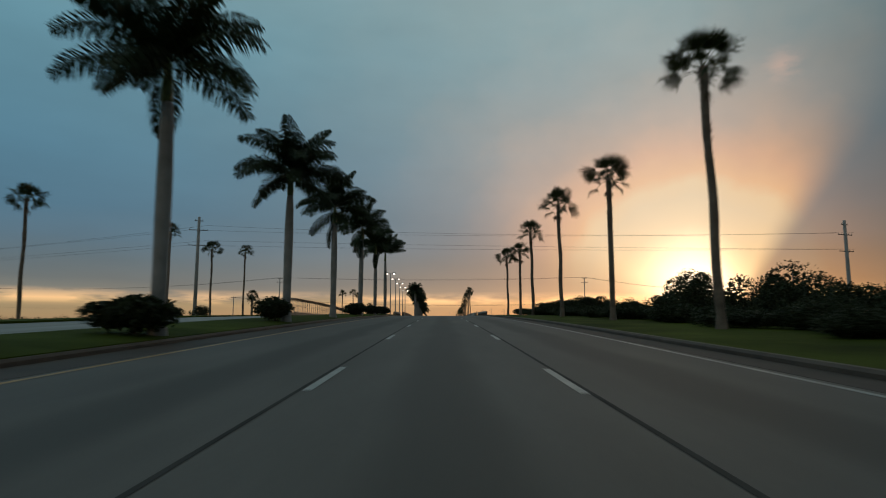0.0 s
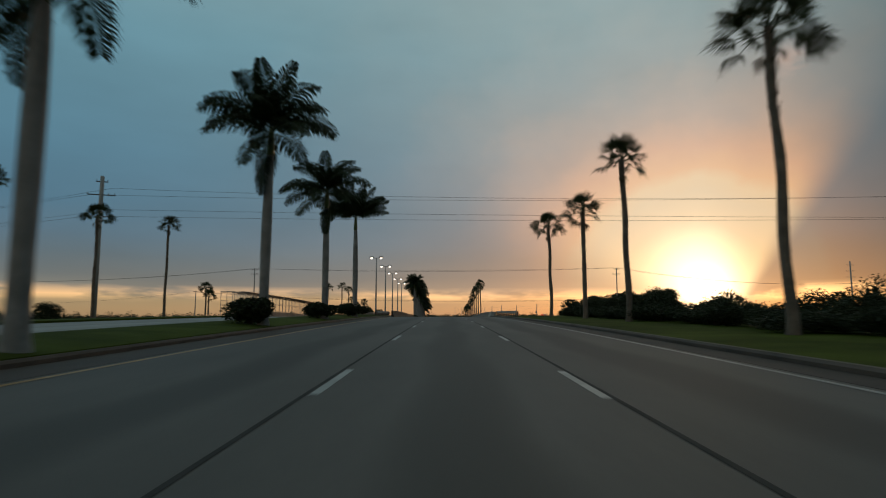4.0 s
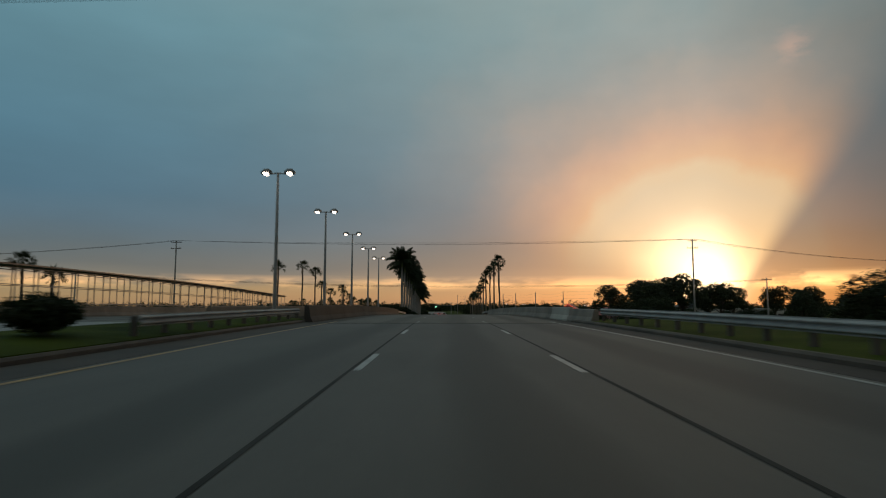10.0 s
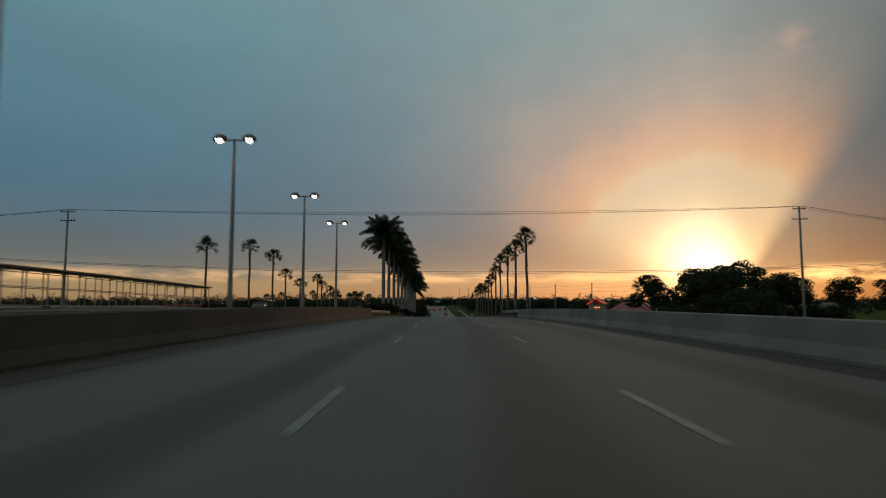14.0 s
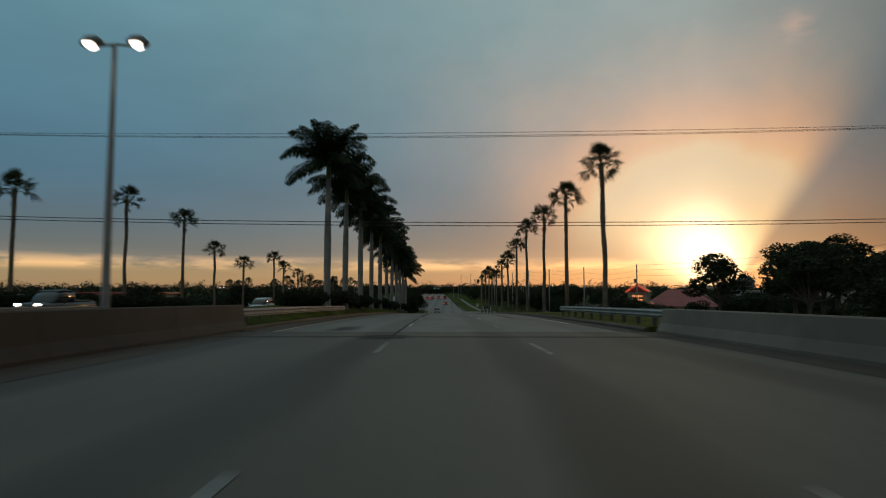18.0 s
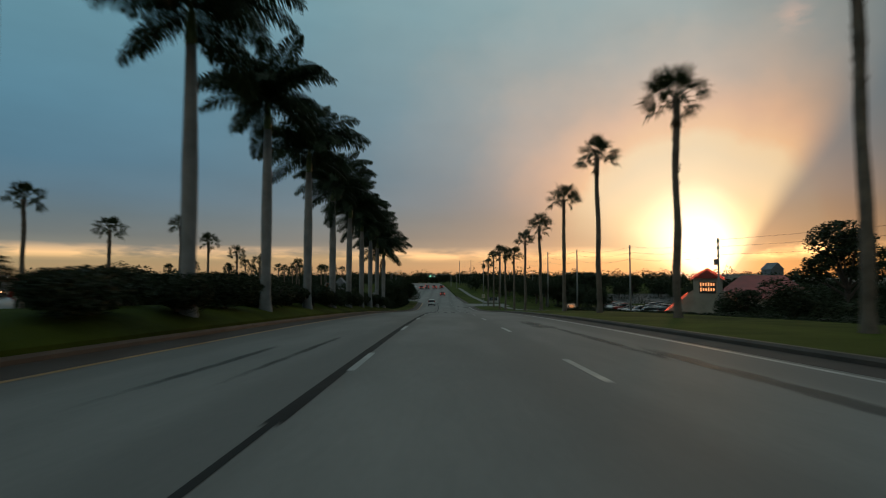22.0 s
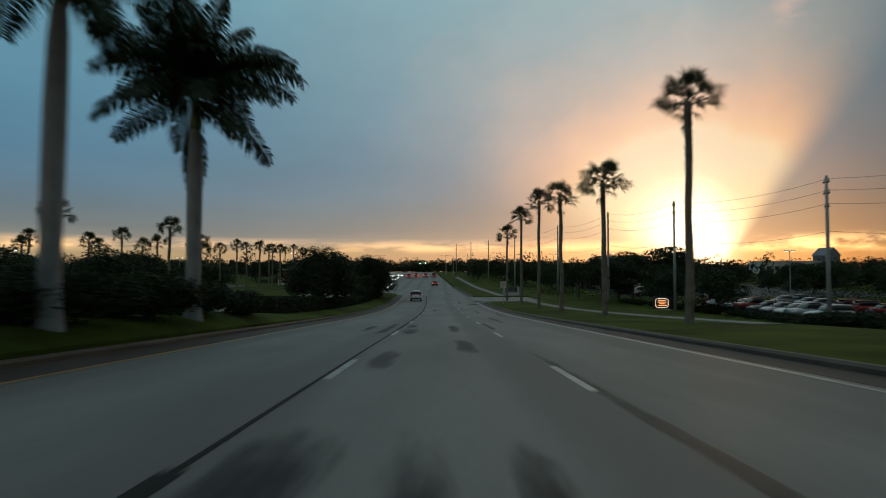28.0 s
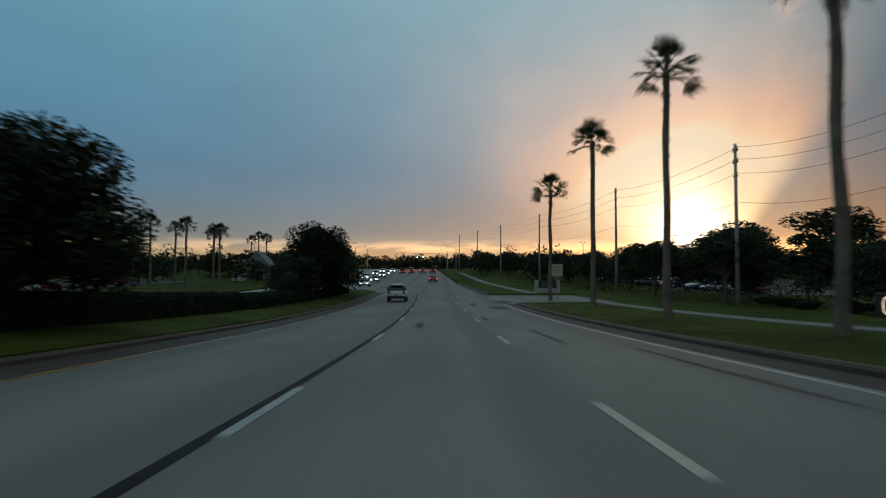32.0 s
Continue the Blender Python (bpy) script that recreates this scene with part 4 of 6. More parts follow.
# ---------------------------------------------------------------- shrubs and trees
def leaf_cloud(solid, centre, radii, count, size, rng, flat=0.0):
    """Leaves scattered over and through an uneven ellipsoid."""
    lumps = [(Vector((rng.gauss(0, 1), rng.gauss(0, 1), rng.gauss(0, 1))).normalized(), rng.uniform(0.75, 1.22)) for _ in range(7)]
    for _ in range(count):
        d = Vector((rng.gauss(0, 1), rng.gauss(0, 1), rng.gauss(0, 1))).normalized()
        r = rng.uniform(0.55, 1.0) ** 0.6
        for v, k in lumps:
            r *= 1 + (k - 1) * max(0.0, d.dot(v)) ** 2
        p = Vector((centre[0] + d.x * radii[0] * r, centre[1] + d.y * radii[1] * r, centre[2] + d.z * radii[2] * r))
        a = Vector((rng.gauss(0, 1), rng.gauss(0, 1), rng.gauss(0, 0.6))).normalized()
        b = a.cross(Vector((rng.gauss(0, 1), rng.gauss(0, 1), rng.gauss(0, 1)))).normalized()
        s = size * rng.uniform(0.6, 1.3)
        solid.face(p - a * s, p + b * s * 0.45, p + a * s, p - b * s * 0.45)


def shrub_mesh(seed, radii, count=2600, size=0.1):
    rng = random.Random(seed)
    s = Solid()
    for i in range(5):
        c = (rng.uniform(-0.45, 0.45) * radii[0], rng.uniform(-0.45, 0.45) * radii[1], radii[2] * rng.uniform(0.75, 1.05))
        leaf_cloud(s, c, [r * rng.uniform(0.6, 0.8) for r in radii], count // 5, size, rng)
        leaf_cloud(s, c, [r * 0.5 for r in radii], count // 40, size * 2.4, rng)
    return s.mesh("foliage", M_SHRUB)


def stems_mesh(seed, spread, high):
    rng = random.Random(seed)
    s = Solid()
    for i in range(7):
        a = rng.uniform(0, 6.28)
        e = Vector((math.cos(a) * spread * 0.6, math.sin(a) * spread * 0.6, high))
        s.tube([(0, 0, -0.2), e * 0.5 + Vector((0, 0, high * 0.1)), e], [0.04, 0.03, 0.012], 5)
    return s.mesh("woody_stem", M_BARK)


SHRUBS = [(shrub_mesh(31 + i, (1.25, 1.25, 0.72)), stems_mesh(61 + i, 1.0, 0.9)) for i in range(3)]
BIG_SHRUBS = [(shrub_mesh(41 + i, (1.6, 2.6, 1.0), 6500, 0.085), stems_mesh(71 + i, 1.6, 1.3)) for i in range(3)]


def shrub(kind, place, turn, scale, label, group):
    b = thing("shrub", place, label, "shrub", group)
    b.matrix_basis = Matrix.Translation(place) @ pose(0, 0, 0, 0, 0, turn) @ Matrix.Diagonal((*scale, 1))
    part("foliage", kind[0], None, b)
    part("woody_stem", kind[1], None, b)
    return b


for k, s in enumerate((19.0, 34.6, 66.1, 80.9, 95.7)):
    shrub(SHRUBS[k % 3], ground_at(s - 0.3, -9.3), 50 * k, (1.0, 1.0, 1.0 if k != 1 else 1.1), "dark round shrub round the foot of a palm", "shrubs at the palm feet")
for k, (s, lat, sc) in enumerate(((104, -10.7, 1.1), (110.5, -10.0, 0.85))):
    shrub(SHRUBS[k % 3], ground_at(s, lat), 77 * k, (sc, sc, sc), "dark spreading shrub on the median grass", "shrubs on the median")
for k, s in enumerate((216, 222, 228, 233, 238.5, 243.5, 249, 254, 259.5, 264.5, 270, 275, 280, 285, 290, 294, 298.5, 303, 308)):
    shrub(BIG_SHRUBS[k % 3], ground_at(s, -9.1 - 0.3 * (k % 2)), 13 * (k % 5) - 26 + 180 * (k % 2), (0.72, 1.0, 0.72 + 0.09 * (k % 3)), "dense dark shrub between the palms", "shrub row in the median")

for k in range(11):
    shrub(BIG_SHRUBS[(k + 1) % 3], ground_at(238 + 6.6 * k, -11.9 - 0.4 * (k % 2)), 31 * k, (0.9, 1.1, 0.85 + 0.12 * (k % 3)), "dense dark shrub behind the palms", "shrub row in the median")

# clipped hedge along the median
def hedge(a, b, lat, wide, high):
    h = thing("hedge", at(a, lat), "clipped dark green hedge along the median", "hedge", "hedges on the median")
    h.matrix_basis = Matrix.Identity(4)
    rng = random.Random(int(a))
    s = Solid()
    for _ in range(int((b - a) * 1500)):
        u, side = rng.uniform(a, b), rng.random()
        if side < 0.08:
            p = at(rng.choice((a, b)) + rng.uniform(-0.1, 0.1), lat + rng.uniform(-0.5, 0.5) * wide, rng.uniform(0.1, high))
        elif side < 0.5:
            p = at(u, lat + rng.choice((-1, 1)) * wide / 2 + rng.uniform(-0.09, 0.09), rng.uniform(0.15, high))
        else:
            p = at(u, lat + rng.uniform(-0.5, 0.5) * wide, high + rng.uniform(-0.1, 0.06) + 0.04 * math.sin(u * 1.7))
        q = Vector((rng.gauss(0, 1), rng.gauss(0, 1), rng.gauss(0, 1))).normalized()
        r = q.cross(Vector((rng.gauss(0, 1), rng.gauss(0, 1), rng.gauss(0, 1)))).normalized()
        z = 0.06 * rng.uniform(0.7, 1.4)
        s.face(p - q * z, p + r * z * 0.5, p + q * z, p - r * z * 0.5)
    part("foliage", s, M_SHRUB, h)
    part("core", Solid().sweep([(lat - wide / 2 + 0.2, 0.05), (lat + wide / 2 - 0.2, 0.05), (lat + wide / 2 - 0.25, high - 0.2), (lat - wide / 2 + 0.25, high - 0.2)], steps(a + 0.35, b - 0.35, 3)), M_SHRUB, h)
    return h


hedge(317, 331, -11.2, 2.2, 1.45)
hedge(332, 352, -11.4, 2.2, 1.3)
hedge(353, 372, -11.2, 2.0, 1.2)
hedge(373, 392, -11.0, 1.8, 1.0)


def tree_meshes(seed, high, spread, clumps, count, size, flat=0.55, low=0.4, material=None):
    """Trunk with forking limbs, and a crown of leaf clumps with gaps."""
    rng = random.Random(seed)
    wood, crown = Solid(), Solid()
    fork = high * low
    wood.tube([(0, 0, -0.5), (0.05, 0, 0.3), (0.1 * rng.uniform(-1, 1), 0.1, fork)], [high * 0.035, high * 0.026, high * 0.02], 8)
    for i in range(clumps):
        a = 2.399 * i + rng.uniform(-0.4, 0.4)
        u = (i + 0.5) / clumps
        r = spread * math.sqrt(rng.uniform(0.1, 0.9)) * (1 - 0.45 * u)
        c = Vector((math.cos(a) * r, math.sin(a) * r, fork + (high - fork) * (0.15 + 0.75 * u)))
        wood.tube([(0, 0, fork * rng.uniform(0.75, 1.0)), c * 0.5 + Vector((0, 0, fork * 0.45)), c], [high * 0.013, high * 0.009, high * 0.004], 5)
        k = spread * rng.uniform(0.36, 0.58)
        leaf_cloud(crown, c, (k, k, k * flat), count // clumps, size, rng)
        leaf_cloud(crown, c, (k * 0.72, k * 0.72, k * flat * 0.72), max(10, count // clumps // 7), size * 2.2, rng)
    return wood.mesh("trunk", M_BARK), crown.mesh("crown", material or M_TREE)


TREES = [tree_meshes(101 + i, 9.0, 3.5, 12, 6500, 0.14, 0.55, 0.4) for i in range(4)]
ROUND = [tree_meshes(121 + i, 5.6, 2.6, 26, 24000, 0.095, 0.95, 0.2) for i in range(2)]
BELT = [tree_meshes(141 + i, 7.0, 3.3, 20, 9000, 0.13, 0.75, 0.12) for i in range(3)]
LOW = [tree_meshes(131 + i, 5.0, 2.9, 15, 5500, 0.13, 0.7, 0.25) for i in range(3)]


def tree(kind, place, turn, scale, label, group, wide=1.0):
    t = thing("tree", place, label, "tree", group)
    t.matrix_basis = Matrix.Translation(place) @ pose(0, 0, 0, 0, 0, turn) @ Matrix.Diagonal((scale * wide, scale * wide, scale, 1))
    part("trunk", kind[0], None, t)
    part("crown", kind[1], None, t)
    return t


rng = random.Random(77)
# dense belt below the embankment before the bridge
for i in range(84):
    s = -15 + 133 * (i / 84) + rng.uniform(-2, 2)
    lat = rng.uniform(25, 31) if i % 3 == 0 else rng.uniform(32, 40) if i % 3 == 1 else rng.uniform(36, 46)
    tree(BELT[i % 3], ground_at(s, lat), rng.uniform(0, 360), rng.uniform(0.85, 1.42) * (0.78 if i % 3 == 0 else 1.0), "dark leafy tree in a dense roadside belt", "trees below the embankment", 0.8)
for i in range(14):
    tree(BELT[i % 3], ground_at(97 + 2.3 * i, 20.5 + 3.2 * (i % 3)), 50 * i, 0.5 + 0.06 * (i % 3), "low leafy tree at the edge of the belt", "trees below the embankment", 1.3)
for i in range(26):
    tree(BELT[i % 3], ground_at(-3 + 3.9 * i, 20.5 + 2.1 * (i % 3)), 77 * i, 0.26 + 0.05 * (i % 4), "low bushy tree between the verge and the belt", "trees below the embankment", 1.3)
# added bush row: dark leaves stand in for the belt's shade on the grass
for i in range(40):
    shrub(BIG_SHRUBS[i % 3], ground_at(-6 + 2.7 * i, 13.0 + 0.8 * (i % 3)), 33 * i, (0.85, 0.85, 0.42 + 0.08 * (i % 4)), "added dark bush where the belt shades the grass verge", "bushes along the verge")
# groups near and after the bridge
for i, (s, lat, k) in enumerate(((276, 58, 1.5), (287, 62, 1.55), (297, 73, 1.6), (304, 56, 1.45), (304, 80, 1.8), 
                                 (312, 92, 1.5), (320, 100, 1.55), (328, 108, 1.45), (224, 42, 0.95), (230, 47, 1.0), (238, 44, 0.9), (262, 98, 1.2), (300, 120, 1.4), (336, 128, 1.5), (248, 88, 1.1), (222, 84, 1.1))):
    tree(TREES[i % 4], ground_at(s, lat), 47 * i, k * 1.2, "tall open-crowned dark tree below the bridge", "trees beyond the bridge")
# bushes between the verge and the lots
rb = random.Random(55)
for k in range(60):
    s, row = 234 + 80 * (k // 3) / 20 + rb.uniform(-1.5, 1.5), k % 3
    big = 1.35 if s > 282 and row == 2 else 0.9
    shrub(BIG_SHRUBS[k % 3], ground_at(s, 21 + 5.5 * row + rb.uniform(-1.5, 1.5)), rb.uniform(0, 360), (1.25 * big, 1.0 * big, (0.6 + 0.2 * row) * big), "broad dark bush below the grass verge", "bushes below the verge")
for k in range(8):
    shrub(BIG_SHRUBS[k % 3], ground_at(317 + 3.6 * k, 34 + rb.uniform(-0.6, 0.6)), 10 * k, (0.8, 0.75, 0.6), "low dark bush edging the parking lot", "bushes edging the lot")
for k in range(44):
    s = 330 + 150 * k / 44 + rb.uniform(-2, 2)
    tree(LOW[k % 3], ground_at(s, rb.uniform(76, 135)), rb.uniform(0, 360), rb.uniform(0.95, 1.45), "dark leafy tree behind the parking lot", "trees behind the lots", 1.15)
for i, (s, lat, k) in enumerate(((436, 52, 1.05), (446, 60, 1.2), (458, 56, 1.15), (468, 64, 1.3), (478, 58, 1.35), (488, 66, 1.3), (496, 60, 1.2), (452, 74, 1.2))):
    tree(TREES[i % 4], ground_at(s, lat), 63 * i, k * 0.74, "tall leafy tree behind the parking lots", "trees behind the lots", 1.2)
for i, (s, lat, k) in enumerate(((374, 25.5, 0.72), (380, 29.5, 0.80), (386, 34, 0.92), (375, 36.5, 0.98), (392, 26, 0.72), (400, 38, 0.88))):
    tree(TREES[i % 4], ground_at(s, lat), 58 * i, k, "spreading open-crowned tree beside the parking lot", "trees beside the footpath", 1.35)
for k in range(9):
    shrub(BIG_SHRUBS[k % 3], ground_at(346 + 3.1 * k, 34.2 - 0.74 * k), 24 * k, (0.8, 0.75, 0.55), "low dark bush edging the parking lot", "bushes edging the lot")
for i, (s, lat) in enumerate(((330, 68), (327, 74), (333, 79), (329, 86), (336, 93), (322, 72), (341, 72))):
    tree(LOW[i % 3], ground_at(s, lat), 40 * i, 1.15 + 0.1 * (i % 3), "dark leafy tree beside the restaurant", "trees beside the restaurant", 1.1)
for i, (s, lat, k) in enumerate(((257, 27, 0.6), (262, 24.5, 0.62), (266, 28, 0.7), (271, 25, 0.58), (269, 32, 0.72), (276, 30, 0.6), (300, 40, 0.52), (304, 43, 0.54), (308, 46, 0.5), (303, 45.5, 0.52), (307, 41, 0.42))):
    tree(BELT[i % 3], ground_at(s, lat), 70 * i, k, "dense dark bushy tree below the verge", "bushy trees below the verge", 1.15)
# low trees round the lots beside the road
for i in range(70):
    s = 236 + 330 * (i / 70) + rng.uniform(-3, 3)
    lat = rng.uniform(34, 46) if i % 3 == 0 else rng.uniform(48, 110)
    if 315 < s < 395 and 32 < lat < 70 or lat < 36 and s > 365:
        continue
    if 262 < s < 360 and lat < 60 and i % 2:
        continue
    tree(LOW[i % 3], ground_at(s, lat), rng.uniform(0, 360), rng.uniform(0.75, 1.1), "low dark tree beside a parking lot", "trees round the lots")
for i, (s, lat, k) in enumerate(((352, 33, 1.0), (362, 31, 0.95), (371, 34, 1.1), (381, 30, 1.0), (398, 32, 1.15), (412, 30, 1.2), (424, 28, 1.1), (436, 31, 1.2), (452, 27, 1.2), (470, 28, 1.2), (492, 26, 1.1), (515, 27, 1.3), (540, 24, 1.3))):
    tree(LOW[i % 3], ground_at(s, lat), 91 * i, k, "leafy tree beside the footpath", "trees beside the footpath")
# far side of the other carriageway
for i in range(60):
    s = 215 + 330 * (i / 60) + rng.uniform(-3, 3)
    lat = -(rng.uniform(37, 46) if i % 2 else rng.uniform(48, 95))
    if 380 < s < 470 and lat > -58:
        continue
    tree(LOW[i % 3], ground_at(s, lat), rng.uniform(0, 360), rng.uniform(0.55, 0.95) if s < 290 else rng.uniform(0.95, 1.4), "low dark tree beyond the far carriageway", "trees beyond the far carriageway")
for i, (s, lat, k) in enumerate(((80, -36, 0.45), (86, -38, 0.5), (92, -36, 0.4), (60, -50, 0.6))):
    tree(LOW[i % 3], ground_at(s, lat), 80 * i, k, "low bushy tree beyond the far carriageway", "trees beyond the far carriageway", 1.3)
rm = random.Random(12)
for i in range(34):
    tree(BELT[i % 3] if i % 2 else LOW[i % 3], ground_at(298 + 78 * i / 34 + rm.uniform(-1.5, 1.5), -rm.uniform(40, 60)), rm.uniform(0, 360), rm.uniform(0.8, 1.05) if i % 2 else rm.uniform(1.15, 1.5),
         "dense dark tree before the far parking lot", "trees beyond the far carriageway", 1.1)
# trees in the median near its end
tree(ROUND[0], ground_at(336, -11.2), 20, 0.9, "dense round dark tree in the median hedge", "trees in the median", 1.25)
tree(ROUND[1], ground_at(377, -10.9), 70, 1.12, "dense dark tree in the median", "trees in the median", 1.1)
for i, (s, lat, k) in enumerate(((366.5, -11.2, 0.42), (371, -11.8, 0.72), (383, -11.2, 1.15), (388, -11.2, 0.9), (369, -12.4, 0.42), (374, -12.2, 0.5), (381, -12.0, 0.5), (392, -11.4, 0.42))):
    tree(LOW[i % 3] if i < 4 else BELT[i % 3], ground_at(s, lat), 70 * i, k, "dark open tree in the median", "trees in the median")


def grove(name, spots, label):
    """Far trees with trunks and leaf clumps, too many to count, as one."""
    rng, leafy = random.Random(len(spots)), Solid()
    for x, y, z, k in spots:
        leafy.tube([(x, y, z - 0.4), (x, y, z + 2.2 * k)], [0.16 * k, 0.1 * k], 5)
        for c in range(8):
            a, r = 2.4 * c + rng.uniform(-0.4, 0.4), 1.9 * k * math.sqrt(rng.uniform(0.05, 1.0))
            leaf_cloud(leafy, (x + r * math.cos(a), y + r * math.sin(a), z + k * (1.3 + 3.2 * (c + 0.5) / 8)), (1.35 * k, 1.35 * k, 1.0 * k), 75, 0.34 * k, rng)
    return tagged(part(name, leafy, M_TREE), label, "woods", kind="stuff")


spots = []
for i in range(120):
    s = 440 + 200 * (i / 120) + rng.uniform(-3, 3)
    lat = (17 + 70 * rng.random() ** 1.3) if i % 2 else -(34 + 70 * rng.random() ** 1.3)
    spots.append((*ground_at(s, lat), rng.uniform(0.95, 1.4)))
for i in range(30):
    spots.append((*ground_at(645 + 6 * (i % 3), -50 + 3.2 * i), rng.uniform(1.1, 1.6)))
for i in range(16):
    spots.append((*ground_at(40 + 7 * i, -(66 + 9 * (i % 4))), 0.55 + 0.1 * (i % 3)))
grove("distant_grove", spots, "distant dark leafy trees round the junction and lots")

# rank undergrowth between the trees and round the lots
w = Solid()
rng = random.Random(91)
for i in range(90000):
    if i % 2:
        s = rng.uniform(236, 520)
        lat = rng.uniform(30 if s < 395 else 21, 125)
        if 260 < s < 318 and 37 < lat < 70 or 316 < s < 374 and 36 < lat < 78 or 345 < s < 395 and lat < 36:
            continue
    else:
        s, lat = rng.uniform(222, 500), -rng.uniform(34, 54)
        if 334 < s < 350 and lat < -44 or 380 < s < 470:
            continue
    q = ground_at(s, lat)
    top = 0.5 + 1.5 * noise.noise(Vector((q.x * 0.10, q.y * 0.10, 0.0))) + 0.7 * noise.noise(Vector((q.x * 0.5, q.y * 0.5, 4.0)))
    if top < 0.2:
        continue
    p = q + Vector((0, 0, rng.uniform(0, 1) * top))
    a = Vector((rng.gauss(0, 1), rng.gauss(0, 1), rng.gauss(0, 0.7))).normalized()
    b = a.cross(Vector((rng.gauss(0, 1), rng.gauss(0, 1), rng.gauss(0, 1)))).normalized()
    z = rng.uniform(0.11, 0.24)
    w.face(p - a * z, p + b * z * 0.55, p + a * z, p - b * z * 0.55)
tagged(part("undergrowth", w, M_SHRUB), "dark rank undergrowth round the lots", "undergrowth", kind="stuff")
for k in range(9):
    shrub(BIG_SHRUBS[k % 3], ground_at(221 + 3.6 * k, -32.5), 25 * k, (1.1, 0.9, 1.15), "dark bush beyond the far carriageway", "bushes beyond the far carriageway")

# far woods all round: crowns of very many trees
rng = random.Random(9)
w = Solid()
for i in range(2300):
    a, d = rng.uniform(-1.25, 1.25), rng.uniform(420, 860)
    x, y = d * math.sin(a), d * math.cos(a) + 120
    gap = x - road_x(min(y, 1390))
    if y < 650 and (abs(gap) < 24 or -42 < gap < 0):
        continue
    high = 7.0 + 3.0 * noise.noise(Vector((x * 0.03, y * 0.03, 0.0))) + rng.uniform(-2.0, 2.0)
    if rng.random() < 0.06:
        high += 3.5
    wide = rng.uniform(2.6, 4.4)
    z = plain(min(y, 700))
    leaf_cloud(w, (x, y, z + high * 0.66), (wide, wide, high * 0.34), 55, 0.6, rng)
    leaf_cloud(w, (x, y, z + high * 0.32), (wide * 1.2, wide * 1.2, high * 0.36), 22, 1.3, rng)
tagged(part("far_woods", w, M_TREE), "distant dark line of woods on the horizon", "woods", kind="stuff")

# ---------------------------------------------------------------- covered walkway beside the far bridge
M_ROOFING = surface("dull_metal_roofing", (0.14, 0.14, 0.145), 0.5, 7.0, 0.8, 0.2, 0.05, metal=0.3)
walkway = thing("covered_walkway", (0, 0, 0), "long fenced walkway with thin posts and flat dark roof", "walkway")
for s in np.arange(130.5, 219.0, 2.6):
    for lat in (-32.3, -34.4):
        part("post", Solid().box(at(s, lat, 1.75), (0.07, 0.07, 4.3), None, 0.008), M_STEEL, walkway)
    part("cross_beam", Solid().box(at(s, -33.35, 3.86), (2.3, 0.08, 0.09), None, 0.008), M_STEEL, walkway)
for lat in (-32.3, -34.4):
    for z in (1.1, 2.5, 3.75):
        part("rail", Solid().sweep([(lat - 0.03, z - 0.03), (lat + 0.03, z - 0.03), (lat + 0.03, z + 0.03), (lat - 0.03, z + 0.03)], steps(130.5, 218.9, 5)), M_STEEL, walkway)
for u in np.arange(137, 218, 12.0):
    part("roof_panel", Solid().sweep([(-34.75, 3.92), (-31.95, 3.92), (-31.95, 4.04), (-33.3, 4.16), (-34.75, 4.04)], steps(u, min(u + 11.97, 219.2), 4)), M_ROOFING, walkway)

# ---------------------------------------------------------------- vehicles
def paint(name, colour, metal=0.2):
    m = surface(name, colour, 0.3, 3.0, 0.6, 0.06, 0.0, metal=metal)
    return m


M_GLASS = surface("dark_car_glass", (0.012, 0.014, 0.016), 0.12, 2.0, 0.5, 0.1, 0.0, spec=0.8)
M_RUBBER = surface("black_tyre_rubber", (0.02, 0.02, 0.02), 0.85, 12.0, 2.0, 0.2, 0.1)
M_RIM = surface("alloy_rim", (0.45, 0.45, 0.46), 0.3, 4.0, 1.0, 0.1, 0.0, metal=0.9)
M_TRIM = surface("black_plastic_trim", (0.025, 0.025, 0.026), 0.6, 9.0, 1.0, 0.15, 0.02)
M_TAIL = glowing("lit_tail_lamp", (1.0, 0.06, 0.03), 2.2)
M_TAIL_OFF = surface("red_tail_lens", (0.28, 0.015, 0.012), 0.25, 3.0, 1.0, 0.1, 0.0)
M_HEAD = glowing("lit_head_lamp", (1.0, 0.96, 0.88), 14.0)
M_HEAD_OFF = surface("clear_head_lens", (0.5, 0.5, 0.52), 0.15, 3.0, 1.0, 0.1, 0.0)
M_PLATE = surface("pale_plate", (0.55, 0.55, 0.52), 0.5, 9.0, 2.0, 0.1, 0.0)


def loft(sections, sides=16, power=4.0):
    """Skin over rounded sections (y, half width, bottom, top)."""
    s = Solid()
    for y, w, z0, z1 in sections:
        for j in range(sides):
            a = 2 * math.pi * (j + 0.5) / sides
            c, d = math.cos(a), math.sin(a)
            r = (abs(c) ** power + abs(d) ** power) ** (-1 / power)
            s.v.append((w * r * c, y, (z0 + z1) / 2 + (z1 - z0) / 2 * r * d))
    for i in range(len(sections) - 1):
        for j in range(sides):
            a, b = i * sides + j, i * sides + (j + 1) % sides
            s.f.append((a, a + sides, b + sides, b))
    s.f.append(tuple(range(sides)))
    s.f.append(tuple(reversed(range((len(sections) - 1) * sides, len(sections) * sides))))
    return s


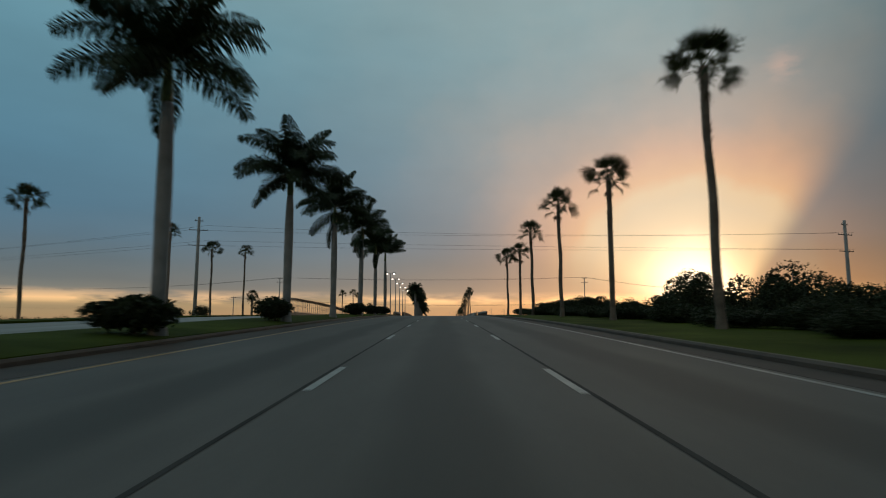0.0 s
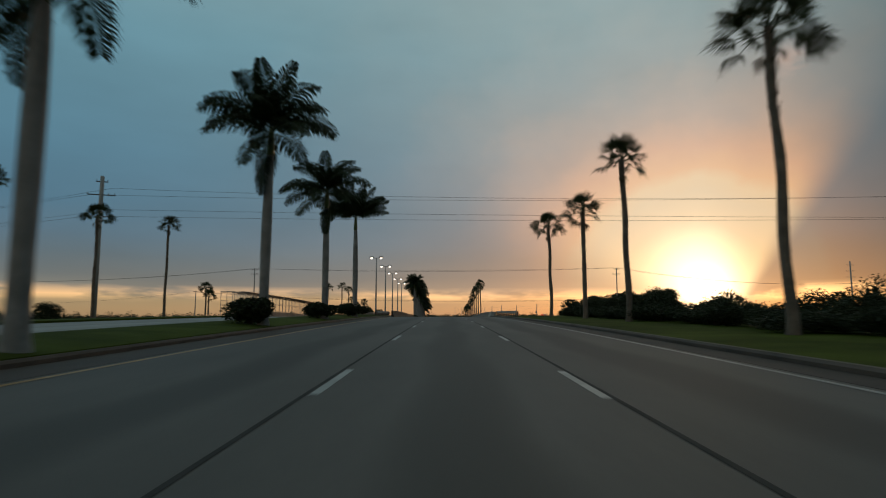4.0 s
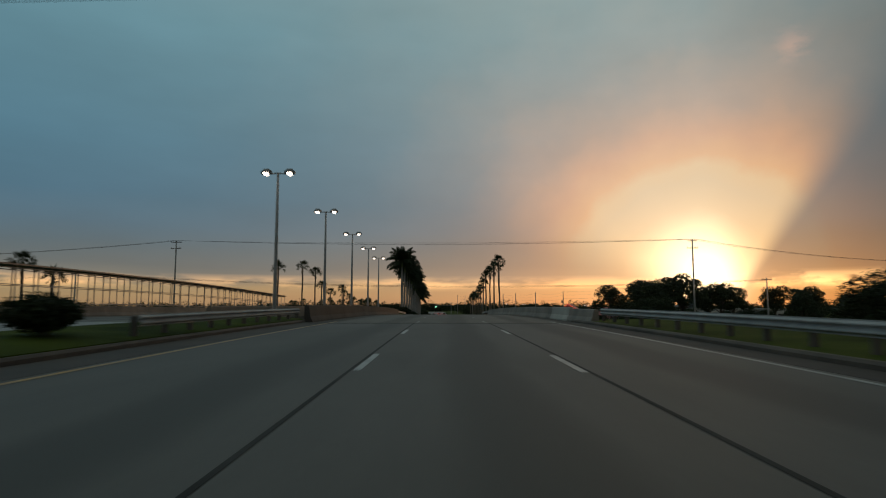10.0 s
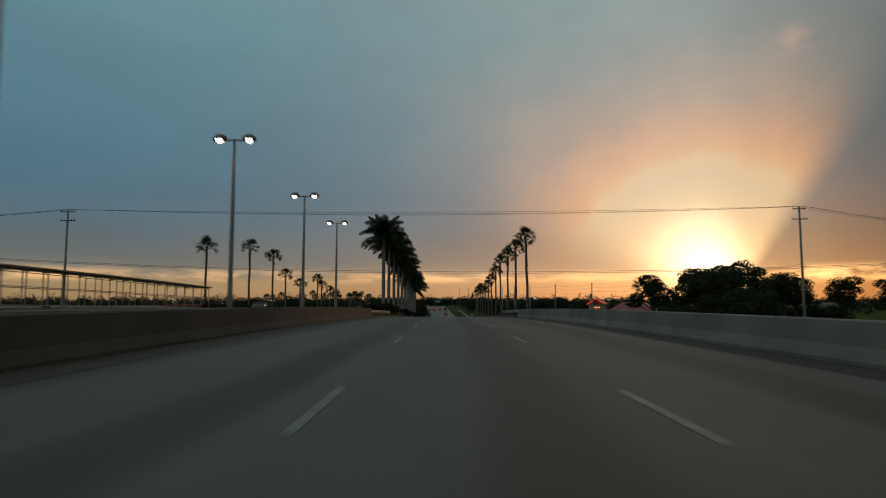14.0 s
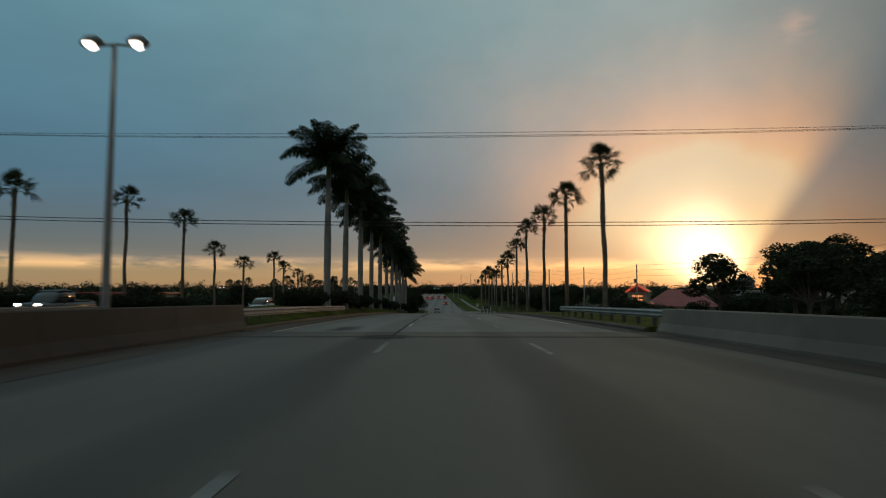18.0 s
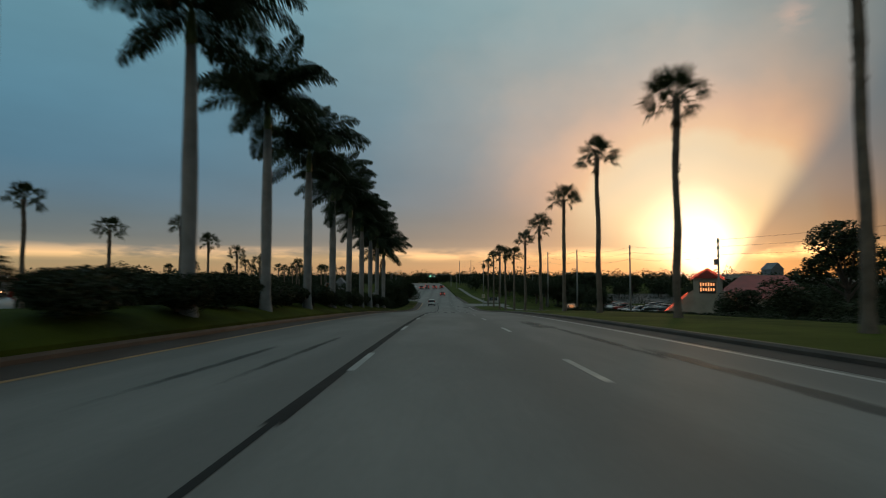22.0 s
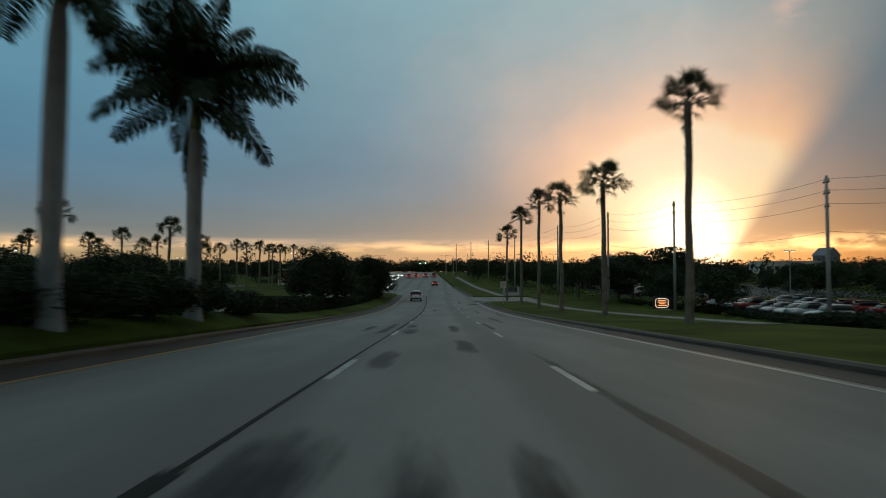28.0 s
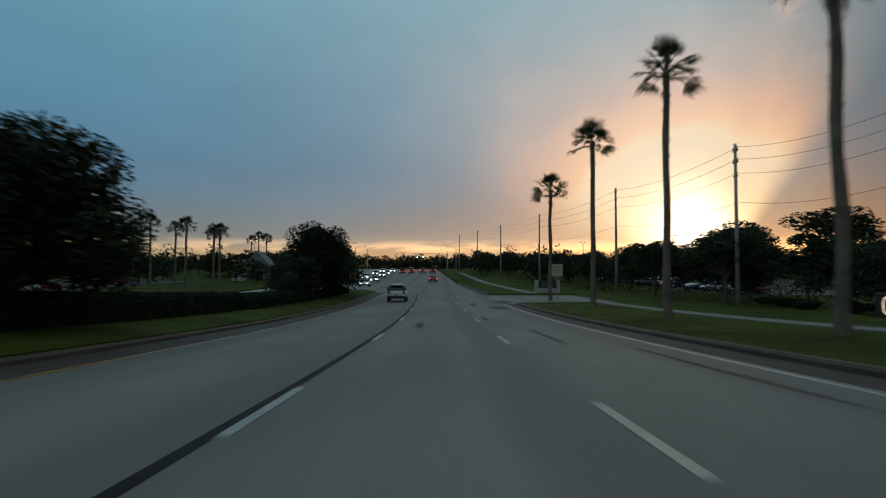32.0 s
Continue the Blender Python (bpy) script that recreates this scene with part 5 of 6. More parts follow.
CAR_KINDS = {
    # length 4.6, nose towards +y: lower body, glasshouse, roof
    "suv": (((-2.3, 0.80, 0.42, 0.98), (-2.2, 0.90, 0.34, 1.08), (-1.4, 0.93, 0.30, 1.10), (0.9, 0.93, 0.30, 1.06), (1.7, 0.91, 0.32, 1.0), (2.15, 0.84, 0.36, 0.86), (2.3, 0.70, 0.42, 0.72)),
            ((-2.12, 0.72, 1.02, 1.16), (-1.92, 0.74, 1.02, 1.56), (-0.6, 0.76, 1.02, 1.62), (0.35, 0.74, 1.02, 1.55), (1.0, 0.72, 1.0, 1.08)),
            ((-2.08, 0.64, 1.53, 1.62), (-1.6, 0.68, 1.56, 1.68), (-0.4, 0.68, 1.57, 1.70), (0.3, 0.62, 1.50, 1.60)), 0.35),
    "sedan": (((-2.35, 0.75, 0.45, 0.85), (-2.2, 0.87, 0.34, 0.97), (-1.3, 0.9, 0.28, 0.98), (0.9, 0.9, 0.28, 0.93), (1.8, 0.87, 0.3, 0.86), (2.25, 0.78, 0.36, 0.72), (2.35, 0.66, 0.42, 0.62)),
              ((-1.75, 0.68, 0.9, 0.98), (-1.15, 0.70, 0.9, 1.36), (-0.2, 0.71, 0.9, 1.42), (0.3, 0.70, 0.9, 1.38), (1.1, 0.69, 0.88, 0.94)),
              ((-1.2, 0.60, 1.32, 1.39), (-0.7, 0.62, 1.36, 1.45), (0.0, 0.62, 1.37, 1.46), (0.35, 0.58, 1.32, 1.40)), 0.32),
    "pickup": (((-2.7, 0.88, 0.5, 1.0), (-2.62, 0.93, 0.42, 1.08), (-0.6, 0.95, 0.38, 1.08), (1.0, 0.95, 0.38, 1.12), (2.2, 0.93, 0.4, 1.08), (2.6, 0.86, 0.44, 0.98)),
               ((-0.75, 0.76, 1.06, 1.16), (-0.6, 0.77, 1.06, 1.68), (0.2, 0.78, 1.06, 1.74), (0.75, 0.76, 1.06, 1.66), (1.3, 0.74, 1.06, 1.14)),
               ((-0.68, 0.68, 1.64, 1.72), (-0.2, 0.70, 1.68, 1.80), (0.4, 0.70, 1.69, 1.80), (0.72, 0.64, 1.62, 1.70)), 0.39),
}


def car(kind, colour_name, material, place, turn, label, tail=False, head=False, group="", category="car"):
    body, glass, roof, wheel = CAR_KINDS[kind]
    c = thing("car", place, label, category, group, turn=turn)
    part("body", loft(body), material, c, smooth=True)
    part("glasshouse", loft(glass, 16, 5.0), M_GLASS, c, "dark tinted window glass", smooth=True)
    part("roof", loft(roof, 12, 3.0), material, c, smooth=True)
    back, front = body[0][0], body[-1][0]
    top = body[1][3]
    part("bumper", Solid().box((0, back + 0.03, 0.46), (1.62, 0.16, 0.26), None, 0.05), M_TRIM, c, "black plastic rear bumper")
    part("front_bumper", Solid().box((0, front - 0.04, 0.42), (1.4, 0.14, 0.2), None, 0.04), M_TRIM, c, "black plastic front bumper")
    plate = part("number_plate", Solid().box((0, back - 0.045, 0.72), (0.32, 0.02, 0.16)), M_PLATE, c, "pale number plate with dark bar")
    part("plate_bar", Solid().box((0, back - 0.058, 0.72), (0.24, 0.008, 0.06)), M_TRIM, plate)
    for sx in (-1, 1):
        part("tail_light", Solid().box((sx * 0.70, back + 0.02, top - 0.17), (0.26, 0.14, 0.17 if kind != "suv" else 0.2), None, 0.03), M_TAIL if tail else M_TAIL_OFF, c, "red tail lamp")
        if kind == "suv":
            part("tail_light", Solid().box((sx * 0.80, back + 0.17, top + 0.16), (0.12, 0.14, 0.42), None, 0.03), M_TAIL_OFF, c, "upright red tail lamp")
        part("headlight", Solid().box((sx * 0.56, front - 0.07, body[-1][3] + 0.0), (0.3, 0.16, 0.13), None, 0.03), M_HEAD if head else M_HEAD_OFF, c, "head lamp")
        part("door_mirror", Solid().box((sx * 0.98, 0.75, 1.06), (0.2, 0.1, 0.14), None, 0.03), material, c)
        for y in (back + 0.88, front - 0.92):
            t = part("wheel", Solid().tube([(sx * 0.70, y, wheel), (sx * 0.72, y, wheel), (sx * 0.90, y, wheel), (sx * 0.92, y, wheel)], [wheel - 0.04, wheel, wheel, wheel - 0.04], 18), M_RUBBER, c, "black tyre")
            part("rim", Solid().tube([(sx * 0.905, y, wheel), (sx * 0.93, y, wheel)], [wheel * 0.66, wheel * 0.58], 12), M_RIM, t, "bright alloy rim")
    if kind == "suv":
        part("spoiler", Solid().box((0, back + 0.22, 1.62), (1.2, 0.3, 0.05), None, 0.02), material, c)
        part("rear_wiper", Solid().tube([(0.05, back + 0.06, 1.12), (-0.35, back + 0.14, 1.2)], 0.012, 5), M_TRIM, c)
        for sx in (-1, 1):
            part("roof_rail", Solid().tube([(sx * 0.6, -1.5, 1.69), (sx * 0.6, -1.3, 1.74), (sx * 0.6, 0.0, 1.75), (sx * 0.6, 0.2, 1.70)], 0.02, 5), M_TRIM, c)
    if kind == "pickup":
        part("bed_liner", Solid().box((0, -1.7, 1.07), (1.5, 1.7, 0.05)), M_TRIM, c, "black open load bed")
    return c


P_WHITE = paint("white_car_paint", (0.62, 0.63, 0.64), 0.0)
P_RED = paint("dark_red_car_paint", (0.20, 0.02, 0.015))
P_SILVER = paint("silver_car_paint", (0.38, 0.39, 0.40), 0.5)
P_BLACK = paint("black_car_paint", (0.02, 0.02, 0.022))
P_BLUE = paint("dark_blue_car_paint", (0.03, 0.05, 0.10))
P_GREY = paint("grey_car_paint", (0.14, 0.145, 0.15), 0.4)


def lean_on_road(ob, s):
    ob.matrix_basis = ob.matrix_basis @ pose(0, 0, 0, math.degrees(math.atan(float(np.interp(s, _s, _slope)))), 0, 0)


suv = car("suv", "white", P_WHITE, at(379, -3.7), -math.degrees(heading(379)), "white sport utility car driving ahead on the concrete road", tail=False)
lean_on_road(suv, 379)
red = car("sedan", "red", P_RED, at(458, 1.6), -math.degrees(heading(458)), "dark red sedan with lit tail lamps on the road", tail=True)
lean_on_road(red, 458)
for k, (s, lat, kind, pnt, nm) in enumerate(((512, -6.4, "suv", P_GREY, "grey"), (514, -3.6, "sedan", P_BLACK, "black"), (520, 0.1, "sedan", P_GREY, "grey"), (521, 3.4, "suv", P_BLACK, "black"), (530, -3.6, "suv", P_SILVER, "silver"), (533, 0.2, "sedan", P_RED, "red"))):
    car(kind, nm, pnt, at(s, lat), -math.degrees(heading(s)), nm + " car waiting at the junction with tail lamps lit", True, False, "cars waiting at the junction")
for k, (s, lat, kind, pnt, nm) in enumerate(((430, -11.5, "sedan", P_SILVER, "silver"), (441, -14.6, "suv", P_BLACK, "black"), (455, -11.4, "sedan", P_GREY, "grey"), (468, -14.4, "suv", P_WHITE, "white"), (483, -11.2, "suv", P_GREY, "grey"),
                                             (499, -14.0, "sedan", P_BLACK, "black"), (503, -10.8, "sedan", P_SILVER, "silver"), (518, -13.0, "suv", P_SILVER, "silver"), (526, -10.0, "sedan", P_WHITE, "white"))):
    car(kind, nm, pnt, at(s, lat), 180 - math.degrees(heading(s)), nm + " oncoming car with bright head lamps", False, True, "oncoming cars at the junction")

van = car("suv", "white", P_WHITE, at(243, -20.2), 180 - math.degrees(heading(243)), "white oncoming car with lit head lamps beyond the median", head=True)
lean_on_road(van, 243)
dark_van = car("pickup", "dark", P_BLACK, at(214, -23.8), 180 - math.degrees(heading(214)), "dark oncoming pickup truck with lit head lamps", head=True)
lean_on_road(dark_van, 214)

# parking lots
M_LOT = surface("dark_lot_asphalt", (0.05, 0.05, 0.05), 0.75, 9.0, 0.3, 0.3, 0.15)


def lot(s0, s1, l0, l1, label):
    p = Solid()
    for s in steps(s0, s1, 8):
        for lat in (l0, l1):
            p.v.append((road_x(s) + lat, s, plain(s) + 0.06))
    for i in range(len(p.v) // 2 - 1):
        p.f.append((2 * i, 2 * i + 1, 2 * i + 3, 2 * i + 2))
    return tagged(part("parking_lot", p, M_LOT), label, "parking lot", kind="structure")


lot(262, 316, 38.5, 100, "dark asphalt parking lot below the road")
lot(318.5, 372, 58, 110, "dark asphalt parking lot below the road")
lot(342, 372, 37.6, 57.9, "dark asphalt parking lot below the road")
lot(397, 470, 38.5, 96, "dark asphalt parking lot behind the footpath")
lot(340, 460, -110, -53, "dark asphalt parking lot beyond the far carriageway")
rng = random.Random(21)
protos = {}
PAINTS = (("white", P_WHITE), ("silver", P_SILVER), ("black", P_BLACK), ("grey", P_GREY), ("white", P_WHITE), ("dark blue", P_BLUE), ("dark red", P_RED), ("silver", P_SILVER))


def parked(s, lat, turn):
    nm, pnt = rng.choice(PAINTS)
    kind = rng.choice(("sedan", "sedan", "suv", "suv", "pickup"))
    place = Vector((road_x(s) + lat, s, plain(s) + 0.06))
    if (nm, kind) in protos:
        return copy_thing(protos[nm, kind], Matrix.Translation(place) @ pose(0, 0, 0, 0, 0, turn))
    protos[nm, kind] = car(kind, nm, pnt, place, turn, nm + (" pickup truck" if kind == "pickup" else " car") + " parked in an asphalt lot", group="parked cars")
    return protos[nm, kind]


for i in range(10):
    if rng.random() < 0.9:
        parked(343.5 + 2.9 * i, 40.5, 90 + rng.uniform(-3, 3))
for i in range(10):
    if rng.random() < 0.85:
        parked(343.5 + 2.9 * i, 51.5, -90 + rng.uniform(-3, 3))
for i in range(17):
    if rng.random() < 0.85:
        parked(265 + 2.95 * i, 42.5, 90 + rng.uniform(-3, 3))
for i in range(16):
    if rng.random() < 0.75:
        parked(266 + 2.95 * i, 62, -90 + rng.uniform(-3, 3))
for i in range(16):
    if rng.random() < 0.7:
        parked(322 + 2.95 * i, 72, 90 + rng.uniform(-3, 3))
for i in range(22):
    if rng.random() < 0.85:
        parked(400 + 2.95 * i, 41.5, 90 + rng.uniform(-3, 3))
for i in range(34):
    if rng.random() < 0.6:
        parked(344 + 3.0 * i, -56.5 - 12 * (i % 2), 90 + rng.uniform(-3, 3))

# ---------------------------------------------------------------- buildings
M_WALL = surface("beige_render_wall", (0.36, 0.32, 0.26), 0.85, 6.0, 0.4, 0.18, 0.1)
M_WALL2 = surface("off_white_wall", (0.42, 0.41, 0.39), 0.85, 6.0, 0.4, 0.15, 0.08)
M_GREYWALL = surface("slate_grey_wall", (0.17, 0.18, 0.20), 0.8, 6.0, 0.4, 0.18, 0.08)
M_REDROOF = surface("red_metal_roof", (0.30, 0.035, 0.03), 0.5, 5.0, 0.5, 0.2, 0.05)
M_DARKROOF = surface("dark_roof_shingle", (0.06, 0.055, 0.055), 0.85, 7.0, 0.5, 0.25, 0.15)
M_NEON = glowing("red_neon", (1.0, 0.16, 0.09), 1.2)
M_SIGNLIT = glowing("orange_lit_letters", (1.0, 0.40, 0.16), 1.2)
M_SIGNWHITE = glowing("white_lit_panel", (1.0, 0.78, 0.55), 0.9)
M_STOREORANGE = surface("orange_sign_panel", (0.55, 0.12, 0.02), 0.5, 6.0, 1.0, 0.1, 0.02)


def window_row(parent, x0, x1, y, z, count, wide, high, out):
    for i in range(count):
        x = x0 + (x1 - x0) * (i + 0.5) / count
        f = part("window", Solid().box((x, y + out * 0.03, z), (wide + 0.16, 0.08, high + 0.16), None, 0.01), M_WALL2, parent, "pale window frame")
        part("pane", Solid().box((x, y + out * 0.075, z), (wide, 0.02, high)), M_GLASS, f, "dark glass pane")


# restaurant with a gabled entrance tower and neon roof edges
base = Vector((road_x(328) + 46.6, 328, plain(328)))
hall = thing("restaurant", base, "beige restaurant with red roof, gabled tower and neon edges", "restaurant", turn=-26)
part("wall", Solid().box((9, 12, 2.0), (16, 20, 4.4), None, 0.03), M_WALL, hall)
r = Solid()
for x0, x1, y0, y1 in ((0.4, 17.6, 1.4, 22.6),):
    r.face((x0, y0, 4.1), (x1, y0, 4.1), (x1 - 5, 12, 8.2), (x0 + 5, 12, 8.2))
    r.face((x1, y1, 4.1), (x0, y1, 4.1), (x0 + 5, 12, 8.2), (x1 - 5, 12, 8.2))
    r.face((x0, y1, 4.1), (x0, y0, 4.1), (x0 + 5, 12, 8.2))
    r.face((x1, y0, 4.1), (x1, y1, 4.1), (x1 - 5, 12, 8.2))
    r.face((x0, y0, 4.1), (x0, y1, 4.1), (x1, y1, 4.1), (x1, y0, 4.1))
part("roof", r, M_REDROOF, hall, "red metal hipped roof")
part("tower", Solid().box((0, 0.4, 3.7), (4.6, 5.0, 8.2), None, 0.03), M_WALL, hall, "beige entrance tower")
g = Solid()
for y in (-2.5, 3.3):
    g.face((-2.8, y, 7.6), (2.8, y, 7.6), (0, y, 9.4)) if y < 0 else g.face((2.8, y, 7.6), (-2.8, y, 7.6), (0, y, 9.4))
g.face((-2.8, -2.5, 7.6), (0, -2.5, 9.4), (0, 3.3, 9.4), (-2.8, 3.3, 7.6))
g.face((0, -2.5, 9.4), (2.8, -2.5, 7.6), (2.8, 3.3, 7.6), (0, 3.3, 9.4))
part("tower_roof", g, M_REDROOF, hall, "red gabled tower roof")
e = Solid()
e.face((-7.2, -2.0, 1.6), (7.6, -2.0, 1.6), (2.6, -2.0, 5.4), (-2.6, -2.0, 5.4))
e.face((-7.2, -2.0, -0.2), (7.6, -2.0, -0.2), (7.6, -2.0, 1.6), (-7.2, -2.0, 1.6))
e.face((-7.2, -2.0, 1.6), (-2.6, -2.0, 5.4), (-2.6, 2.0, 5.4), (-7.2, 2.0, 1.6))
e.face((2.6, -2.0, 5.4), (7.6, -2.0, 1.6), (7.6, 2.0, 1.6), (2.6, 2.0, 5.4))
part("porch", e, M_WALL, hall, "beige gabled entrance porch")
for a, b in (((-2.8, 7.66), (0, 9.48)), ((0, 9.48), (2.8, 7.66)), ((-7.4, 1.5), (-3.2, 5.1)), ((3.2, 5.1), (7.8, 1.5))):
    part("neon_tube", Solid().tube([(a[0], -2.56, a[1]), (b[0], -2.56, b[1])], 0.045, 6), M_NEON, hall, "glowing red neon tube")
    part("neon_tube", Solid().tube([(a[0], -2.56, a[1] - 0.3), (b[0], -2.56, b[1] - 0.3)], 0.035, 6), M_NEON, hall, "glowing red neon tube")
rs = random.Random(3)
board = part("sign_board", Solid().box((0, -2.2, 6.0), (2.7, 0.12, 2.0), None, 0.03), M_DARKROOF, hall, "dark sign board with orange lit bars")
for z, count in ((6.55, 6), (5.65, 6)):
    for i in range(count):
        part("sign_bar", Solid().box((-1.05 + i * 0.42, -2.31, z), (0.2, 0.06, 0.5 + 0.14 * (i % 3 == 0)), None, 0.02), M_SIGNLIT, board)
window_row(hall, 8.2, 16.5, 2.0, 1.9, 3, 1.5, 1.6, -1)
window_row(hall, 3.4, 7.2, -2.0, 0.9, 2, 1.0, 1.2, -1)


def block_building(s, lat, long, deep, high, wall, label, roof=None, gable=0.0, turn=0.0, windows=6, category="building"):
    b = thing("building", Vector((road_x(min(s, 1390)) + lat, s, plain(s))), label, category, turn=turn)
    part("wall", Solid().box((0, 0, high / 2 - 0.2), (long, deep, high + 0.4), None, 0.05), wall, b)
    if gable:
        q = Solid()
        y0, y1, hx = -deep / 2 - 0.5, deep / 2 + 0.5, long / 2 + 0.5
        q.face((-hx, y0, high), (hx, y0, high), (0, y0, high + gable))
        q.face((hx, y1, high), (-hx, y1, high), (0, y1, high + gable))
        q.face((-hx, y0, high), (0, y0, high + gable), (0, y1, high + gable), (-hx, y1, high))
        q.face((0, y0, high + gable), (hx, y0, high), (hx, y1, high), (0, y1, high + gable))
        part("roof", q, roof or M_DARKROOF, b)
    else:
        part("parapet", Solid().box((0, 0, high + 0.35), (long + 0.4, deep + 0.4, 0.5), None, 0.06), roof or M_WALL2, b)
    window_row(b, -long / 2 + 1, long / 2 - 1, -deep / 2, high * 0.45, windows, long / windows * 0.5, high * 0.35, -1)
    part("door", Solid().box((long * 0.1, -deep / 2 - 0.04, 1.05), (1.8, 0.1, 2.3), None, 0.02), M_GLASS, b, "dark glazed door")
    return b


block_building(600, 213, 8.5, 9, 9, M_GREYWALL, "slate grey gabled building behind the trees", M_GREYWALL, 4.2, 10, 3)
block_building(590, 185, 30, 14, 5.5, M_WALL2, "pale flat-roofed building behind the trees", None, 0, 0, 7)
block_building(430, 150, 60, 25, 6.5, M_WALL2, "long pale low store building behind the lot", None, 0, 0, 10)
block_building(302, -66, 16, 14, 7.2, M_WALL, "low beige building beyond the far carriageway", M_REDROOF, 0, 0, 5)
block_building(318, -92, 40, 20, 6.5, M_WALL2, "pale low store building beyond the far carriageway", None, 0, 0, 8)
block_building(465, -39.2, 5.0, 5.0, 3.6, M_GREYWALL, "small grey gabled kiosk beside the road", M_GREYWALL, 3.2, 0, 2)
red_store = block_building(375, -192, 52, 20, 5.6, M_WALL2, "long white low store with red lit letters", None, 0, 0, 8)
for i in range(8):
    part("sign_bar", Solid().box((-15 + 2.1 * i, -10.3, 4.6), (1.5, 0.2, 2.2), None, 0.05), M_NEON, red_store, "red lit letter bar")
orange_store = block_building(330, -170, 34, 20, 5.6, M_GREYWALL, "dark low store with orange lit letters", None, 0, 0, 6)
for i in range(6):
    part("sign_bar", Solid().box((-5 + 1.7 * i, -10.3, 4.4), (1.1, 0.2, 1.5), None, 0.05), M_SIGNLIT, orange_store, "orange lit letter bar")

# ---------------------------------------------------------------- signs
sgn = thing("monument_sign", ground_at(358, 28.3) - Vector((0, 0, 0.55)), "white roadside sign with a glowing orange rounded panel", "sign", turn=4)
part("sign_base", Solid().box((0, 0, 0.25), (2.3, 0.5, 0.7), None, 0.04), M_WALL2, sgn)
box_ = part("sign_cabinet", Solid().box((0, 0, 1.35), (2.2, 0.36, 1.6), None, 0.08), M_TRIM, sgn, "dark sign cabinet")
part("lit_border", Solid().tube([(0.85 * math.copysign(abs(math.cos(a)) ** 0.5, math.cos(a)), -0.2, 1.35 + 0.58 * math.copysign(abs(math.sin(a)) ** 0.5, math.sin(a))) for a in (2 * math.pi * (i + 0.5) / 20 for i in range(21))], 0.035, 5, False), M_SIGNWHITE, box_, "pale lit rounded border")
for i, (z, wd) in enumerate(((1.66, 1.0), (1.47, 1.2), (1.26, 0.8), (1.06, 1.1))):
    part("sign_bar", Solid().box((0.03 * i, -0.2, z), (wd, 0.04, 0.085), None, 0.015), M_SIGNLIT, box_, "orange lit bar")
mon = thing("monument_sign", ground_at(397, 14.3), "pale masonry monument sign with a dark panel", "sign")
part("sign_base", Solid().box((0, 0, 0.35), (4.2, 0.7, 0.9), None, 0.05), M_WALL2, mon)
part("pillar", Solid().box((-1.8, 0, 1.1), (0.55, 0.75, 2.2), None, 0.05), M_WALL2, mon)
part("pillar", Solid().box((1.8, 0, 1.1), (0.55, 0.75, 2.2), None, 0.05), M_WALL2, mon)
part("panel", Solid().box((0, 0, 1.4), (3.0, 0.5, 1.3), None, 0.04), M_TRIM, mon, "dark sign panel with pale bars")
for z in (1.7, 1.35, 1.05):
    part("sign_bar", Solid().box((0, -0.27, z), (2.0, 0.02, 0.12)), M_GREYWALL, mon)
mon.matrix_basis = mon.matrix_basis @ Matrix.Scale(0.75, 4)
M_SIGNYELLOW = surface("pale_sign_sheet", (0.50, 0.42, 0.31), 0.5, 6.0, 1.0, 0.08, 0.02)
warn = thing("road_sign", ground_at(365, 8.8), "pale cream square road sign on a steel post", "road sign")
part("post", Solid().tube([(0, 0, -0.3), (0, 0, 3.1)], 0.035, 6), M_STEEL, warn)
panel = part("panel", Solid().box((0, -0.05, 2.65), (0.8, 0.025, 0.9), None, 0.01), M_SIGNYELLOW, warn, "pale cream panel with grey bars")
for z in (2.85, 2.65, 2.45):
    part("sign_bar", Solid().box((0, -0.067, z), (0.5, 0.008, 0.05)), M_GREYWALL, panel)
store_sign = thing("store_sign", ground_at(462, -43.2), "white framed orange store sign with pale slanted bars", "sign")
part("sign_base", Solid().box((0, 0, 0.6), (3.5, 0.9, 1.6), None, 0.05), M_WALL2, store_sign)
fr = part("frame", Solid().box((0, 0, 3.1), (3.7, 0.7, 3.4), None, 0.06), M_WALL2, store_sign)
part("panel", Solid().box((0, -0.36, 3.1), (3.0, 0.06, 2.8), None, 0.02), M_STOREORANGE, fr, "orange square panel")
for i, z in enumerate((3.9, 3.4, 2.8, 2.3)):
    part("sign_bar", Solid().box((-0.1 + 0.1 * i, -0.4, z), (1.9, 0.03, 0.26), Matrix.Rotation(-0.6, 3, "Y")), M_WALL2, fr)

# ---------------------------------------------------------------- junction signals and far lamps
M_GREEN = glowing("green_signal_lens", (0.25, 1.0, 0.62), 16.0)


